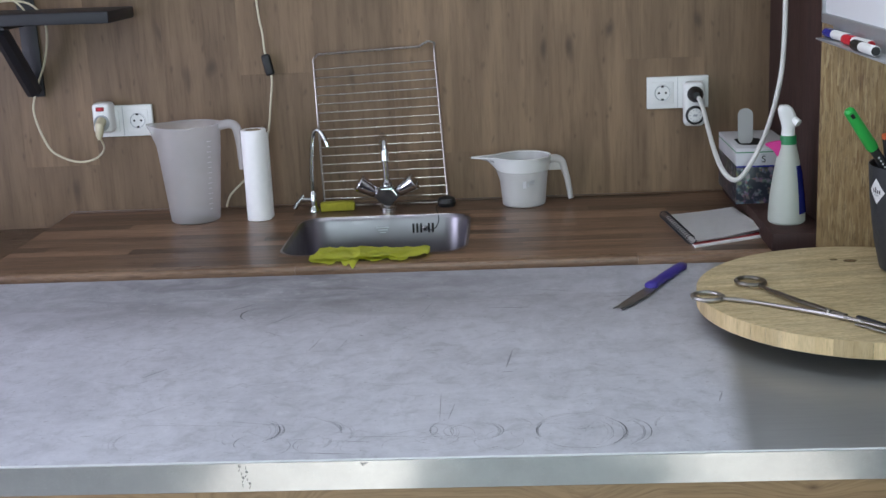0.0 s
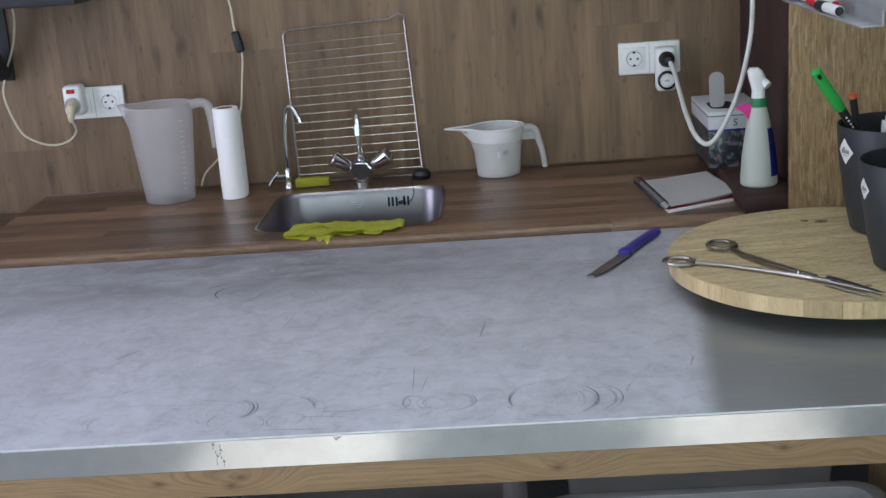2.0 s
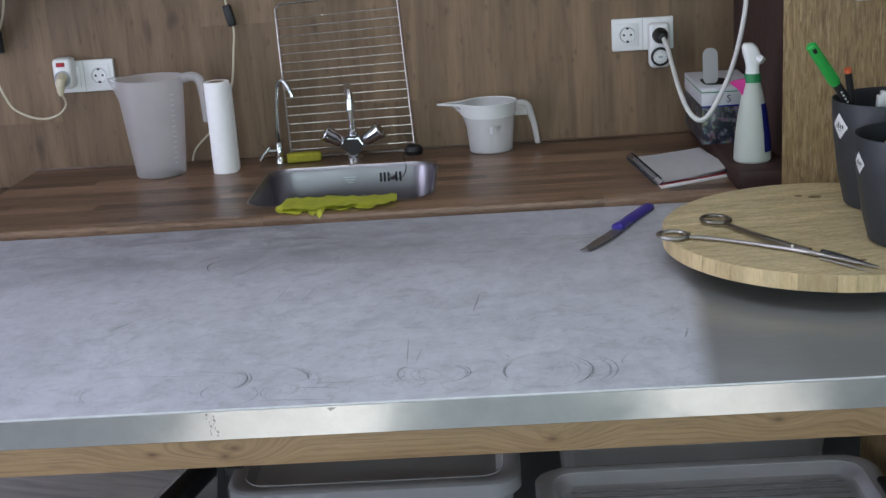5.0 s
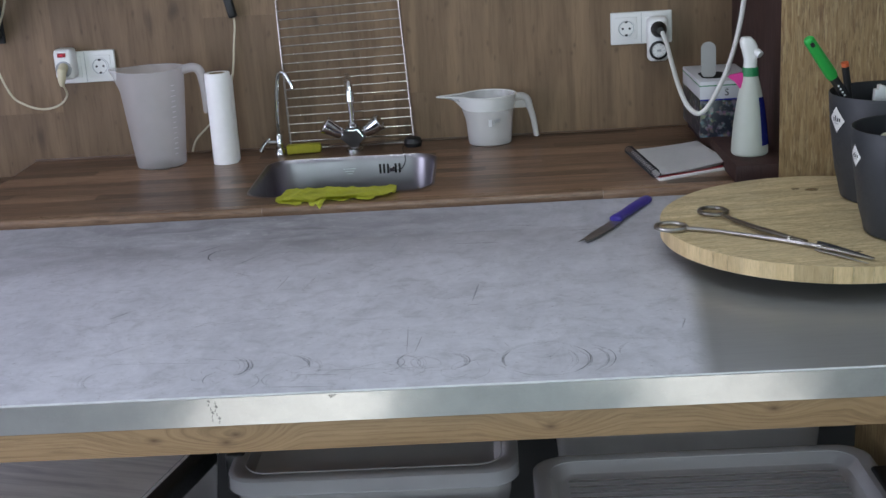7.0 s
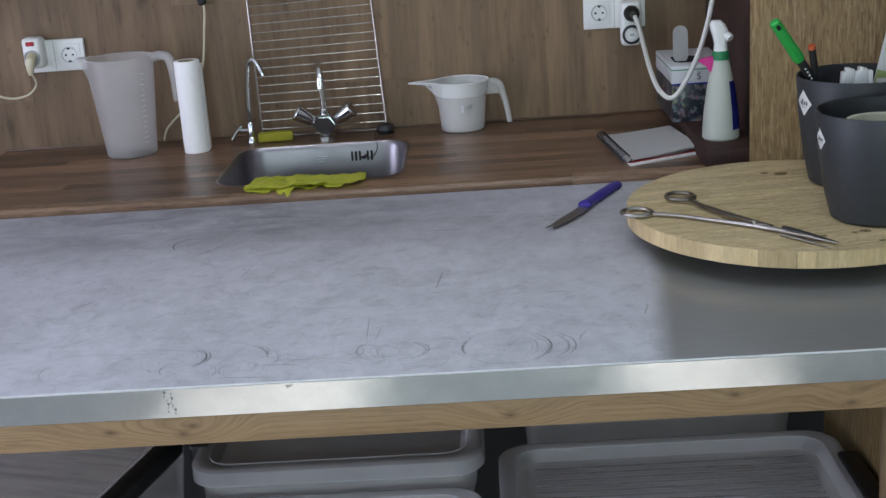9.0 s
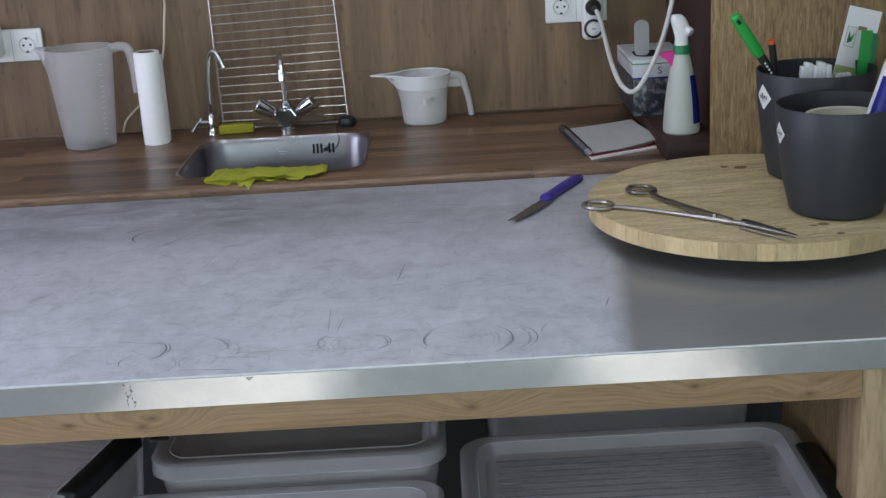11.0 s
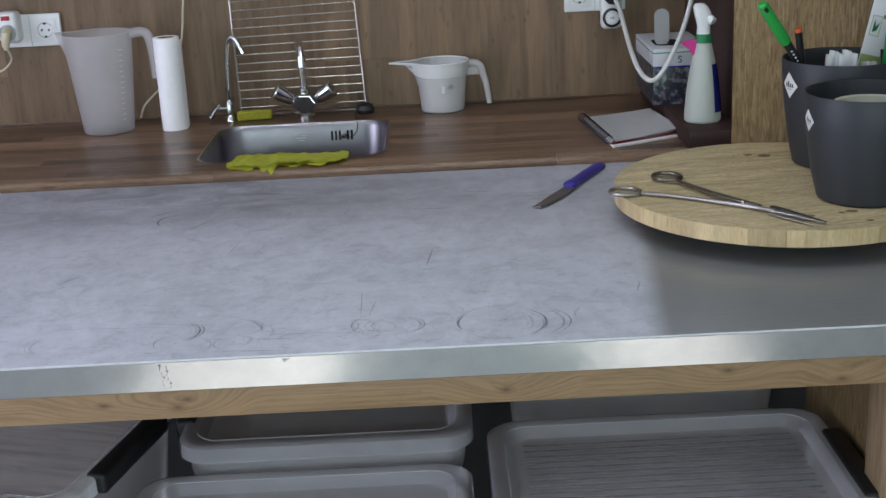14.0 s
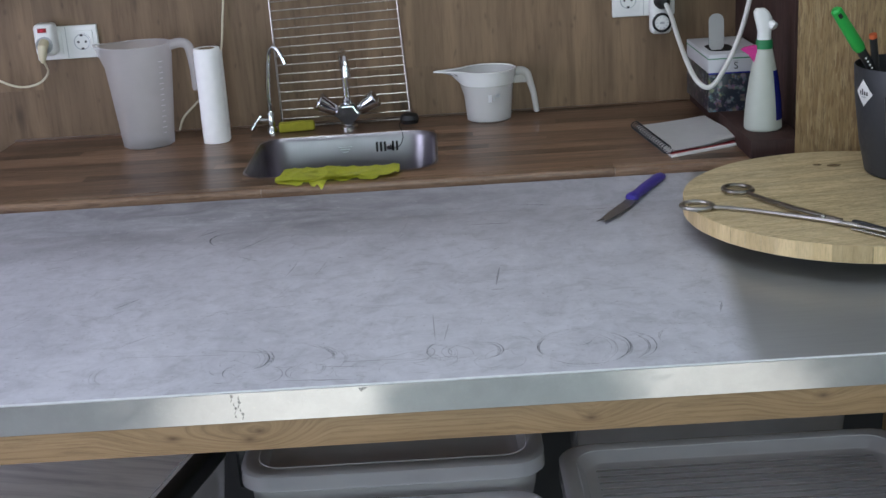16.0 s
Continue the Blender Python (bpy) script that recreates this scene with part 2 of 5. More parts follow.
M["jug"] = milky("milky_plastic", (0.66, 0.64, 0.66), 0.45, 0.64, 0.14)
M["jug_white"] = milky("white_milky_plastic", (0.80, 0.79, 0.78), 0.5, 0.58)
M["bottle"] = milky("bottle_plastic", (0.62, 0.65, 0.58), 0.45, 0.3)
M["clear"] = glassy("clear_plastic", (0.76, 0.73, 0.78), 0.40, 0.2)
M["clear_white"] = streaky(glassy("white_clear_plastic", (0.96, 0.95, 0.98), 0.97, 0.3))
M["ribline"] = milky("rib_plastic", (0.24, 0.23, 0.25), 0.3, 0.5)
M["lid_highlight"] = milky("edge_highlight", (0.84, 0.83, 0.87), 0.2, 0.6)
M["clear_dull"] = glassy("dull_clear_plastic", (0.66, 0.63, 0.64), 0.5, 0.2)


def red_glow():
    m, nt, bsdf = shader("lit_switch")
    bsdf.inputs["Base Color"].default_value = (0.25, 0.0, 0.02, 1)
    bsdf.inputs["Emission Color"].default_value = (1, 0.02, 0.06, 1)
    bsdf.inputs["Emission Strength"].default_value = 0.35
    return m


M["glow"] = red_glow()


def smudge_and_back_shade(nt):
    """A broad band along the back of the steel top: smudges with painted-in shade."""
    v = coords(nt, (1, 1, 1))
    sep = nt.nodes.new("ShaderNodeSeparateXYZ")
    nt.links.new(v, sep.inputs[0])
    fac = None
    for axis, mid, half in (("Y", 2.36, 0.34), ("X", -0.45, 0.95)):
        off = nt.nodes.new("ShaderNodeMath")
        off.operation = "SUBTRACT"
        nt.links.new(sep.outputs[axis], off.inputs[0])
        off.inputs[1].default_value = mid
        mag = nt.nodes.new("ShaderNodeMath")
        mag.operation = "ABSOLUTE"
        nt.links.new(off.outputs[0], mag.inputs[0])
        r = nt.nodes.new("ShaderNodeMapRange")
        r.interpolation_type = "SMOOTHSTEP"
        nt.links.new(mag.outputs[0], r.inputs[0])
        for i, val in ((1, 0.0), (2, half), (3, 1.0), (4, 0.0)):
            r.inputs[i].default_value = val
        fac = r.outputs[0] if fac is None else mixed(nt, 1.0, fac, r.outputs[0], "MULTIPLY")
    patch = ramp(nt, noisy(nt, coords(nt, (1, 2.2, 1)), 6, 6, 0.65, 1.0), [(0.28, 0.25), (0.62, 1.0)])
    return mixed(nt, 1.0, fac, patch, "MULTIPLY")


def steel_top():
    """Worn stainless sheet: matt rubbed middle with smudges, scratches and curved scuffs, darker glossier right end.
    """
    m, nt, bsdf = shader("worn_stainless")
    v = coords(nt, (1, 1, 1))
    cloud = noisy(nt, coords(nt, (1, 0.6, 1)), 6.5, 7, 0.66, 1.4)
    smear = noisy(nt, coords(nt, (1.6, 0.9, 1)), 6.0, 6, 0.65, 2.5)
    grain = noisy(nt, coords(nt, (3, 140, 1)), 6.0, 3)
    speck = noisy(nt, v, 60, 4, 0.7)
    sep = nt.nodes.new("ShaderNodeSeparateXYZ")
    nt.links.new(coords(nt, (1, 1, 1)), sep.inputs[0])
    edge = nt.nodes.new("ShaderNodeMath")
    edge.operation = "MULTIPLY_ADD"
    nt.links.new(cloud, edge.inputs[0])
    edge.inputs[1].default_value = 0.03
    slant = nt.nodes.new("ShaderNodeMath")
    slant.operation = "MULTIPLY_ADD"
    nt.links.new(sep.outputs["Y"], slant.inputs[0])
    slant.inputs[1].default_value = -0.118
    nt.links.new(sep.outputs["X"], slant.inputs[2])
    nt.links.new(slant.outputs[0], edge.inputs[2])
    right_end = nt.nodes.new("ShaderNodeMapRange")
    nt.links.new(edge.outputs[0], right_end.inputs[0])
    right_end.inputs[1].default_value, right_end.inputs[2].default_value = 0.092, 0.124
    col = mixed(nt, ramp(nt, cloud, [(0.3, 0), (0.7, 1)]), (0.435, 0.435, 0.478), (0.575, 0.575, 0.63))
    col = mixed(nt, ramp(nt, smear, [(0.30, 0.16), (0.44, 0.0)]), col, (0.37, 0.37, 0.40))
    fleck = noisy(nt, coords(nt, (0.8, 0.8, 1)), 30, 9, 0.74, 0.5)
    col = mixed(nt, ramp(nt, fleck, [(0.34, 0.55), (0.50, 0.0)]), col, (0.34, 0.34, 0.365))
    col = mixed(nt, ramp(nt, fleck, [(0.52, 0.0), (0.70, 0.28)]), col, (0.70, 0.705, 0.74))
    rubbed = noisy(nt, coords(nt, (5, 26, 1)), 5.0, 7, 0.72, 0.4)
    col = mixed(nt, ramp(nt, rubbed, [(0.36, 0.10), (0.50, 0.0)]), col, (0.34, 0.34, 0.36))
    # Mixed in strongly: the dimmer far side is painted into the colour too.
    smudge_shade = nt.nodes.new("ShaderNodeMath")
    smudge_shade.operation = "MULTIPLY"
    smudge_shade.inputs[1].default_value = 0.95
    nt.links.new(smudge_and_back_shade(nt), smudge_shade.inputs[0])
    col = mixed(nt, smudge_shade.outputs[0], col, (0.20, 0.195, 0.21))
    col = mixed(nt, ramp(nt, speck, [(0.60, 0.0), (0.75, 0.35)]), col, (0.70, 0.70, 0.74))
    pit = noisy(nt, coords(nt, (1, 1.3, 1)), 150, 3, 0.6)
    col = mixed(nt, ramp(nt, pit, [(0.25, 0.7), (0.35, 0.0)]), col, (0.22, 0.21, 0.215))
    for turn, sc, lo, hi, depth in ((62, 6.0, 0.30, 0.50, 0.40), (48, 13.0, 0.30, 0.46, 0.38), (20, 9.0, 0.30, 0.46, 0.30), (75, 18.0, 0.30, 0.44, 0.36)):
        mp = nt.nodes.new("ShaderNodeMapping")
        mp.vector_type = "TEXTURE"
        mp.inputs["Rotation"].default_value = (0, 0, radians(turn))
        mp.inputs["Scale"].default_value = (1.0, 0.62, 1)
        nt.links.new(coords(nt, (1, 1, 1)), mp.inputs[0])
        wisp = ramp(nt, noisy(nt, mp.outputs[0], sc, 8, 0.72, 1.6), [(lo, depth), (hi, 0.0)])
        gate = ramp(nt, noisy(nt, coords(nt, (1, 1, 1)), 2.5 + sc * 0.15, 3), [(0.48, 0.0), (0.66, 1.0)])
        col = mixed(nt, mixed(nt, 1.0, wisp, gate, "MULTIPLY"), col, (0.25, 0.245, 0.265))
    for sc, rot, lo in ((3.0, 0.5, 0.012), (4.5, 1.9, 0.010), (6.0, -0.7, 0.008)):
        w = nt.nodes.new("ShaderNodeTexNoise")
        w.inputs["Scale"].default_value, w.inputs["Detail"].default_value, w.inputs["Distortion"].default_value = sc, 1.5, 1.6
        mp = nt.nodes.new("ShaderNodeMapping")
        mp.inputs["Rotation"].default_value = (0, 0, rot)
        mp.inputs["Scale"].default_value = (1.0, 2.4, 1)
        nt.links.new(coords(nt, (1, 1, 1)), mp.inputs[0])
        nt.links.new(mp.outputs[0], w.inputs["Vector"])
        line = ramp(nt, w.outputs["Fac"], [(0.5 - lo, 0.0), (0.5, 0.5), (0.5 + lo, 0.0)])
        gate = ramp(nt, noisy(nt, mp.outputs[0], 5.0 + sc, 3), [(0.53, 0.0), (0.66, 0.7)])
        both = mixed(nt, 1.0, line, gate, "MULTIPLY")
        col = mixed(nt, both, col, (0.25, 0.245, 0.26))
    col = mixed(nt, right_end.outputs[0], col, mixed(nt, noisy(nt, coords(nt, (2, 30, 1)), 6.0, 6, 0.7), (0.30, 0.305, 0.305), (0.385, 0.39, 0.39)))
    nt.links.new(col, bsdf.inputs["Base Color"])
    rough = mixed(nt, right_end.outputs[0], (0.62, 0.62, 0.62), (0.37, 0.37, 0.37))
    nt.links.new(rough, bsdf.inputs["Roughness"])
    metal = mixed(nt, right_end.outputs[0], (0.22, 0.22, 0.22), (0.55, 0.55, 0.55))
    nt.links.new(metal, bsdf.inputs["Metallic"])
    bumped(nt, bsdf, grain, 0.05, 0.0005)
    return m


M["steel"] = steel_top()


def steel_front():
    m, nt, bsdf = shader("brushed_steel_edge")
    v = coords(nt, (1, 1, 1))
    a = noisy(nt, v, 30, 8, 0.75)
    b = noisy(nt, coords(nt, (8, 1, 160)), 4, 3)
    c = mixed(nt, a, (0.52, 0.525, 0.525), (0.78, 0.785, 0.78))
    nt.links.new(c, bsdf.inputs["Base Color"])
    bsdf.inputs["Metallic"].default_value = 1.0
    worn = noisy(nt, coords(nt, (1, 1, 2.2)), 14, 6, 0.7, 0.6)
    nt.links.new(ramp(nt, worn, [(0.35, 0.085), (0.65, 0.20)]), bsdf.inputs["Roughness"])
    bumped(nt, bsdf, b, 0.06, 0.0006)
    return m


M["steel_front"] = steel_front()
# Paler steel that paints the bright line along the front fold.
M["rim"] = plain("fold_highlight", (0.74, 0.75, 0.77), 0.45, 0.3, 0.15, 60)


def strand_board():
    """Pressed strand board: long pale and brown flakes."""
    m, nt, bsdf = shader("strand_board")
    col = None
    for i, (rz, sc) in enumerate(((0.06, 130), (-0.14, 165), (0.2, 110))):
        mp = nt.nodes.new("ShaderNodeMapping")
        mp.inputs["Rotation"].default_value = (0, rz, 0)
        mp.inputs["Scale"].default_value = (1.9, 1.9, 0.20)
        mp.inputs["Location"].default_value = (i * 3.1, i, i * 1.7)
        nt.links.new(coords(nt, (1, 1, 1)), mp.inputs[0])
        vo = nt.nodes.new("ShaderNodeTexVoronoi")
        vo.inputs["Scale"].default_value = sc
        nt.links.new(mp.outputs[0], vo.inputs["Vector"])
        bw = nt.nodes.new("ShaderNodeRGBToBW")
        nt.links.new(vo.outputs["Color"], bw.inputs[0])
        f = ramp(nt, bw.outputs[0], [(0.15, (0.185, 0.110, 0.040)), (0.35, (0.235, 0.155, 0.060)), (0.65, (0.265, 0.182, 0.074)), (0.85, (0.33, 0.24, 0.11))])
        col = f if col is None else mixed(nt, ramp(nt, noisy(nt, mp.outputs[0], 40 + i * 14, 3), [(0.46, 0), (0.54, 1)]), col, f)
    fib = noisy(nt, coords(nt, (150, 150, 16)), 2.0, 5, 0.72)
    col = mixed(nt, ramp(nt, fib, [(0.34, 0.8), (0.50, 0)]), col, (0.09, 0.052, 0.02))
    nt.links.new(col, bsdf.inputs["Base Color"])
    bsdf.inputs["Roughness"].default_value = 0.6
    bumped(nt, bsdf, fib, 0.25, 0.001)
    return m


M["osb"] = strand_board()


def printed():
    """A box printed with a dark photo of small coloured blots."""
    m, nt, bsdf = shader("printed_card")
    v = nt.nodes.new("ShaderNodeTexVoronoi")
    v.inputs["Scale"].default_value = 110
    nt.links.new(coords(nt, (1, 1, 1)), v.inputs["Vector"])
    hs = node(nt, "HueSaturation", Saturation=0.5, Value=0.26)
    nt.links.new(v.outputs["Color"], hs.inputs["Color"])
    gate = ramp(nt, noisy(nt, coords(nt, (1, 1, 1)), 60, 3), [(0.50, 0), (0.62, 1)])
    c = mixed(nt, gate, (0.014, 0.018, 0.03), hs.outputs[0])
    nt.links.new(c, bsdf.inputs["Base Color"])
    bsdf.inputs["Roughness"].default_value = 0.35
    return m


M["printed"] = printed()


# ---- building ----
def empty(name, at, label="", category="", group="", kind=""):
    ob = new(name)
    ob.matrix_basis = Matrix.Translation(at)
    ob.empty_display_size = 0.02
    return tagged(ob, label, category, group, kind)


def mesh_of(name, bm, material, smooth=35):
    me = bpy.data.meshes.new(name)
    bmesh.ops.recalc_face_normals(bm, faces=bm.faces)
    bm.to_mesh(me)
    bm.free()
    me.materials.append(material)
    if smooth:
        me.shade_smooth()
        me.set_sharp_from_angle(angle=radians(smooth))
    return me


def part(name, bm, material, parent, label="", smooth=35):
    ob = new(name, mesh_of(name, bm, material, smooth))
    ob.parent = parent
    if parent.type == "EMPTY" or parent.parent is None:
        ob.matrix_parent_inverse = parent.matrix_basis.inverted()
    return tagged(ob, label)


def thing(name, bm, material, label, category, group="", kind="", smooth=35):
    return tagged(new(name, mesh_of(name, bm, material, smooth)), label, category, group, kind)


def box(c, s, bevel=0.0, turn=None, segs=2, bm=None):
    own = bmesh.new()
    bmesh.ops.create_cube(own, size=1)
    bmesh.ops.scale(own, vec=s, verts=own.verts)
    if bevel:
        bmesh.ops.bevel(own, geom=own.edges[:], offset=bevel, segments=segs, affect="EDGES", profile=0.5)
    m = Matrix.Translation(c) @ (turn if turn is not None else Matrix())
    bmesh.ops.transform(own, matrix=m, verts=own.verts)
    return joined(own, bm)


def joined(own, bm):
    if bm is None:
        return own
    me = bpy.data.meshes.new("t")
    own.to_mesh(me)
    own.free()
    bm.from_mesh(me)
    bpy.data.meshes.remove(me)
    return bm


def spin(x, y, profile, segs=40, bm=None, closed=False, m=None):
    """Turned form from (radius, z) pairs."""
    own = bmesh.new()
    rings = []
    for r, z in profile:
        if r < 1e-6:
            rings.append([own.verts.new((x, y, z))])
        else:
            rings.append([own.verts.new((x + r * math.cos(2 * math.pi * i / segs), y + r * math.sin(2 * math.pi * i / segs), z)) for i in range(segs)])
    pairs = list(zip(rings, rings[1:])) + ([(rings[-1], rings[0])] if closed else [])
    for a, b in pairs:
        for i in range(segs):
            j = (i + 1) % segs
            f = [a[i % len(a)], a[j % len(a)], b[j % len(b)], b[i % len(b)]]
            f = list(dict.fromkeys(f))
            if len(f) > 2:
                own.faces.new(f)
    if m is not None:
        bmesh.ops.transform(own, matrix=m, verts=own.verts)
    return joined(own, bm)


def smooth_path(pts, per=6, closed=False):
    pts = [Vector(p) for p in pts]
    out, n = [], len(pts)
    for i in range(n if closed else n - 1):
        p0 = pts[(i - 1) % n] if closed or i else pts[0]
        p1, p2 = pts[i], pts[(i + 1) % n]
        p3 = pts[(i + 2) % n] if closed or i + 2 < n else pts[-1]
        for k in range(per):
            t = k / per
            out.append(0.5 * (2 * p1 + (p2 - p0) * t + (2 * p0 - 5 * p1 + 4 * p2 - p3) * t * t + (3 * p1 - p0 - 3 * p2 + p3) * t ** 3))
    if not closed:
        out.append(pts[-1])
    return out


def tube(pts, r, segs=10, bm=None, closed=False, flat=1.0):
    """A round bar along points; r is one radius or one for each point."""
    own = bmesh.new()
    pts = [Vector(p) for p in pts]
    n = len(pts)
    rs = r if isinstance(r, (list, tuple)) else [r] * n
    rings, side = [], None
    for i, p in enumerate(pts):
        a = pts[(i - 1) % n] if closed or i else p
        b = pts[(i + 1) % n] if closed or i + 1 < n else p
        d = (b - a).normalized()
        if side is None:
            side = d.orthogonal().normalized()
            if abs(d.z) < 0.9:
                side = d.cross(Vector((0, 0, 1))).normalized()
        side = (side - d * side.dot(d)).normalized()
        up = d.cross(side)
        rings.append([own.verts.new(p + rs[i] * (math.cos(2 * math.pi * k / segs) * side + flat * math.sin(2 * math.pi * k / segs) * up)) for k in range(segs)])
    for a, b in list(zip(rings, rings[1:])) + ([(rings[-1], rings[0])] if closed else []):
        for k in range(segs):
            own.faces.new((a[k], a[(k + 1) % segs], b[(k + 1) % segs], b[k]))
    if not closed:
        own.faces.new(rings[0])
        own.faces.new(rings[-1])
    return joined(own, bm)


def slab(outline, z0, z1, bevel=0.0, bm=None, m=None):
    """A flat piece with that outline, from z0 up to z1."""
    own = bmesh.new()
    f = own.faces.new([own.verts.new((x, y, z0)) for x, y in outline])
    up = bmesh.ops.extrude_face_region(own, geom=[f])
    bmesh.ops.translate(own, vec=(0, 0, z1 - z0), verts=[v for v in up["geom"] if isinstance(v, bmesh.types.BMVert)])
    if bevel:
        bmesh.ops.bevel(own, geom=[e for e in own.edges if abs(e.verts[0].co.z - e.verts[1].co.z) < 1e-6], offset=bevel, segments=2, affect="EDGES")
    if m is not None:
        bmesh.ops.transform(own, matrix=m, verts=own.verts)
    return joined(own, bm)


def rounded(cx, cy, hx, hy, r, n=6):
    out = []
    for sx, sy, a0 in ((1, 1, 0), (-1, 1, 90), (-1, -1, 180), (1, -1, 270)):
        for k in range(n + 1):
            a = radians(a0 + 90 * k / n)
            out.append((cx + sx * (hx - r) + r * math.cos(a), cy + sy * (hy - r) + r * math.sin(a)))
    return out


def loft(loops, cap_first=False, cap_last=False, bm=None, m=None):
    """Skin over loops of (x, y, z), all of one length."""
    own = bmesh.new()
    rings = [[own.verts.new(p) for p in lp] for lp in loops]
    for a, b in zip(rings, rings[1:]):
        for k in range(len(a)):
            own.faces.new((a[k], a[(k + 1) % len(a)], b[(k + 1) % len(a)], b[k]))
    if cap_first:
        own.faces.new(rings[0])
    if cap_last:
        own.faces.new(rings[-1])
    if m is not None:
        bmesh.ops.transform(own, matrix=m, verts=own.verts)
    return joined(own, bm)


def at_height(loop, z):
    return [(x, y, z) for x, y in loop]


def rz(deg):
    return Matrix.Rotation(radians(deg), 4, "Z")


# ---- the room ----
ZW, ZS = 0.900, 0.876
thing("floor", box(((WEST + EAST) / 2, 0.2, -0.05), (EAST - WEST + 0.4, 6.2, 0.1)), M["floor"], "grey floor", "floor", kind="structure")
thing("ceiling", box(((WEST + EAST) / 2, 0.2, 2.55), (EAST - WEST + 0.4, 6.2, 0.1)), M["ceiling"], "white ceiling", "ceiling", kind="structure")
wall_n = thing("wall_north", box(((WEST + EAST) / 2, NORTH + 0.07, 1.25), (EAST - WEST, 0.12, 2.5)), M["shadowgap"], "wall clad with upright wood-look laminate planks", "wall", kind="structure")
thing("wall_east", box((EAST + 0.06, 0.2, 1.25), (0.12, 6.0, 2.5)), M["roomwood"], "plain grey wall", "wall", kind="structure")


def pierced(name, openings, z0, z1, lo, hi, place):
    """A wall of boxes round its openings; place maps (along, z, length, height) to a centre and size."""
    bm, edge = bmesh.new(), lo
    for a, b in openings:
        box(*place((edge + a) / 2, 1.25, a - edge, 2.5), bm=bm)
        box(*place((a + b) / 2, z0 / 2, b - a, z0), bm=bm)
        box(*place((a + b) / 2, (z1 + 2.5) / 2, b - a, 2.5 - z1), bm=bm)
        edge = b
    box(*place((edge + hi) / 2, 1.25, hi - edge, 2.5), bm=bm)
    return thing(name, bm, M["roomwood"], "plain grey wall with window openings", "wall", kind="structure")


pierced("wall_south", WINDOWS, 0.6, 2.1, WEST, EAST, lambda u, z, w, h: ((u, SOUTH - 0.06, z), (w, 0.12, h)))
pierced("wall_west", [(-0.05, 1.95)], 0.35, 2.15, SOUTH, NORTH, lambda u, z, w, h: ((WEST - 0.06, u, z), (0.12, w, h)))

# wall planks, upright, 187 mm wide
plank_meshes = {}
k0 = math.floor((-1.75 + 0.487) / 0.187)
for k in range(k0, k0 + 14):
    x = -0.487 + 0.187 * k
    if x > 0.60:
        break
    joint = (1.40, 1.02, 0.55, 1.72, 1.23)[k % 5] if k != 0 else 1.40
    for za, zb in ((0.05, joint), (joint, 2.48)):
        ob = new("plank", mesh_of("plank", box((0, 0, 0), (0.18692, 0.009, zb - za - 0.0001), 0.00025, segs=1), M["wall"]))
        ob.location = (x + 0.0935, NORTH + 0.0045, (za + zb) / 2)
        ob.parent = wall_n

# ---- worktop with sink ----
XL, XR, YF = -1.135, 0.500, 2.435
SX0, SX1, SY0, SY1 = -0.520, -0.118, 2.520, 2.885
worktop = empty("worktop", ((XL + XR) / 2, 2.73, ZW - 0.04), "oiled walnut butcher-block worktop against the wall", "worktop", kind="structure")
bm = bmesh.new()
for x0, x1, y0, y1 in ((XL, SX0, YF + 0.03, NORTH - 0.001), (SX1, XR, YF + 0.03, NORTH - 0.001), (SX0, SX1, YF + 0.03, SY0), (SX0, SX1, SY1, NORTH - 0.001)):
    box(((x0 + x1) / 2, (y0 + y1) / 2, ZW - 0.022), (x1 - x0, y1 - y0, 0.036), bm=bm)
part("core", bm, M["nosing"], worktop)
rng = random.Random(5)
W_ST = 0.0408
rows_n = 14
for i in range(rows_n):
    y0 = YF + 0.030 + i * W_ST
    y1 = min(y0 + W_ST, NORTH - 0.001)
    x = XL - rng.uniform(0.0, 0.25)
    while x < XR:
        L = rng.uniform(0.22, 0.62)
        spans = [(max(x, XL), min(x + L, XR))]
        if y1 > SY0 + 0.004 and y0 < SY1 - 0.004:
            spans = [s for a, b in spans for s in ((a, min(b, SX0 + 0.004)), (max(a, SX1 - 0.004), b)) if s[1] - s[0] > 0.004]
        for a, b in spans:
            if b - a > 0.003:
                st = new("stave", mesh_of("stave", box((0, 0, 0), (b - a - 0.0001, y1 - y0 - 0.0001, 0.004), 0.00015, segs=1), M["stave"]))
                st.location = ((a + b) / 2, (y0 + y1) / 2, ZW - 0.002)
                st.parent = worktop
                st.matrix_parent_inverse = worktop.matrix_basis.inverted()
        x += L
for ya, yb in ((YF + 0.030 + W_ST, SY0 + 0.003), (SY1 - 0.003, YF + 0.030 + 11 * W_ST)):
    st = new("stave", mesh_of("stave", box((0, 0, 0), (SX1 - SX0 - 0.008, yb - ya - 0.0004, 0.004), 0.0004, segs=1), M["stave"]))
    st.location = ((SX0 + SX1) / 2, (ya + yb) / 2, ZW - 0.002)
    st.parent = worktop
    st.matrix_parent_inverse = worktop.matrix_basis.inverted()
x = XL
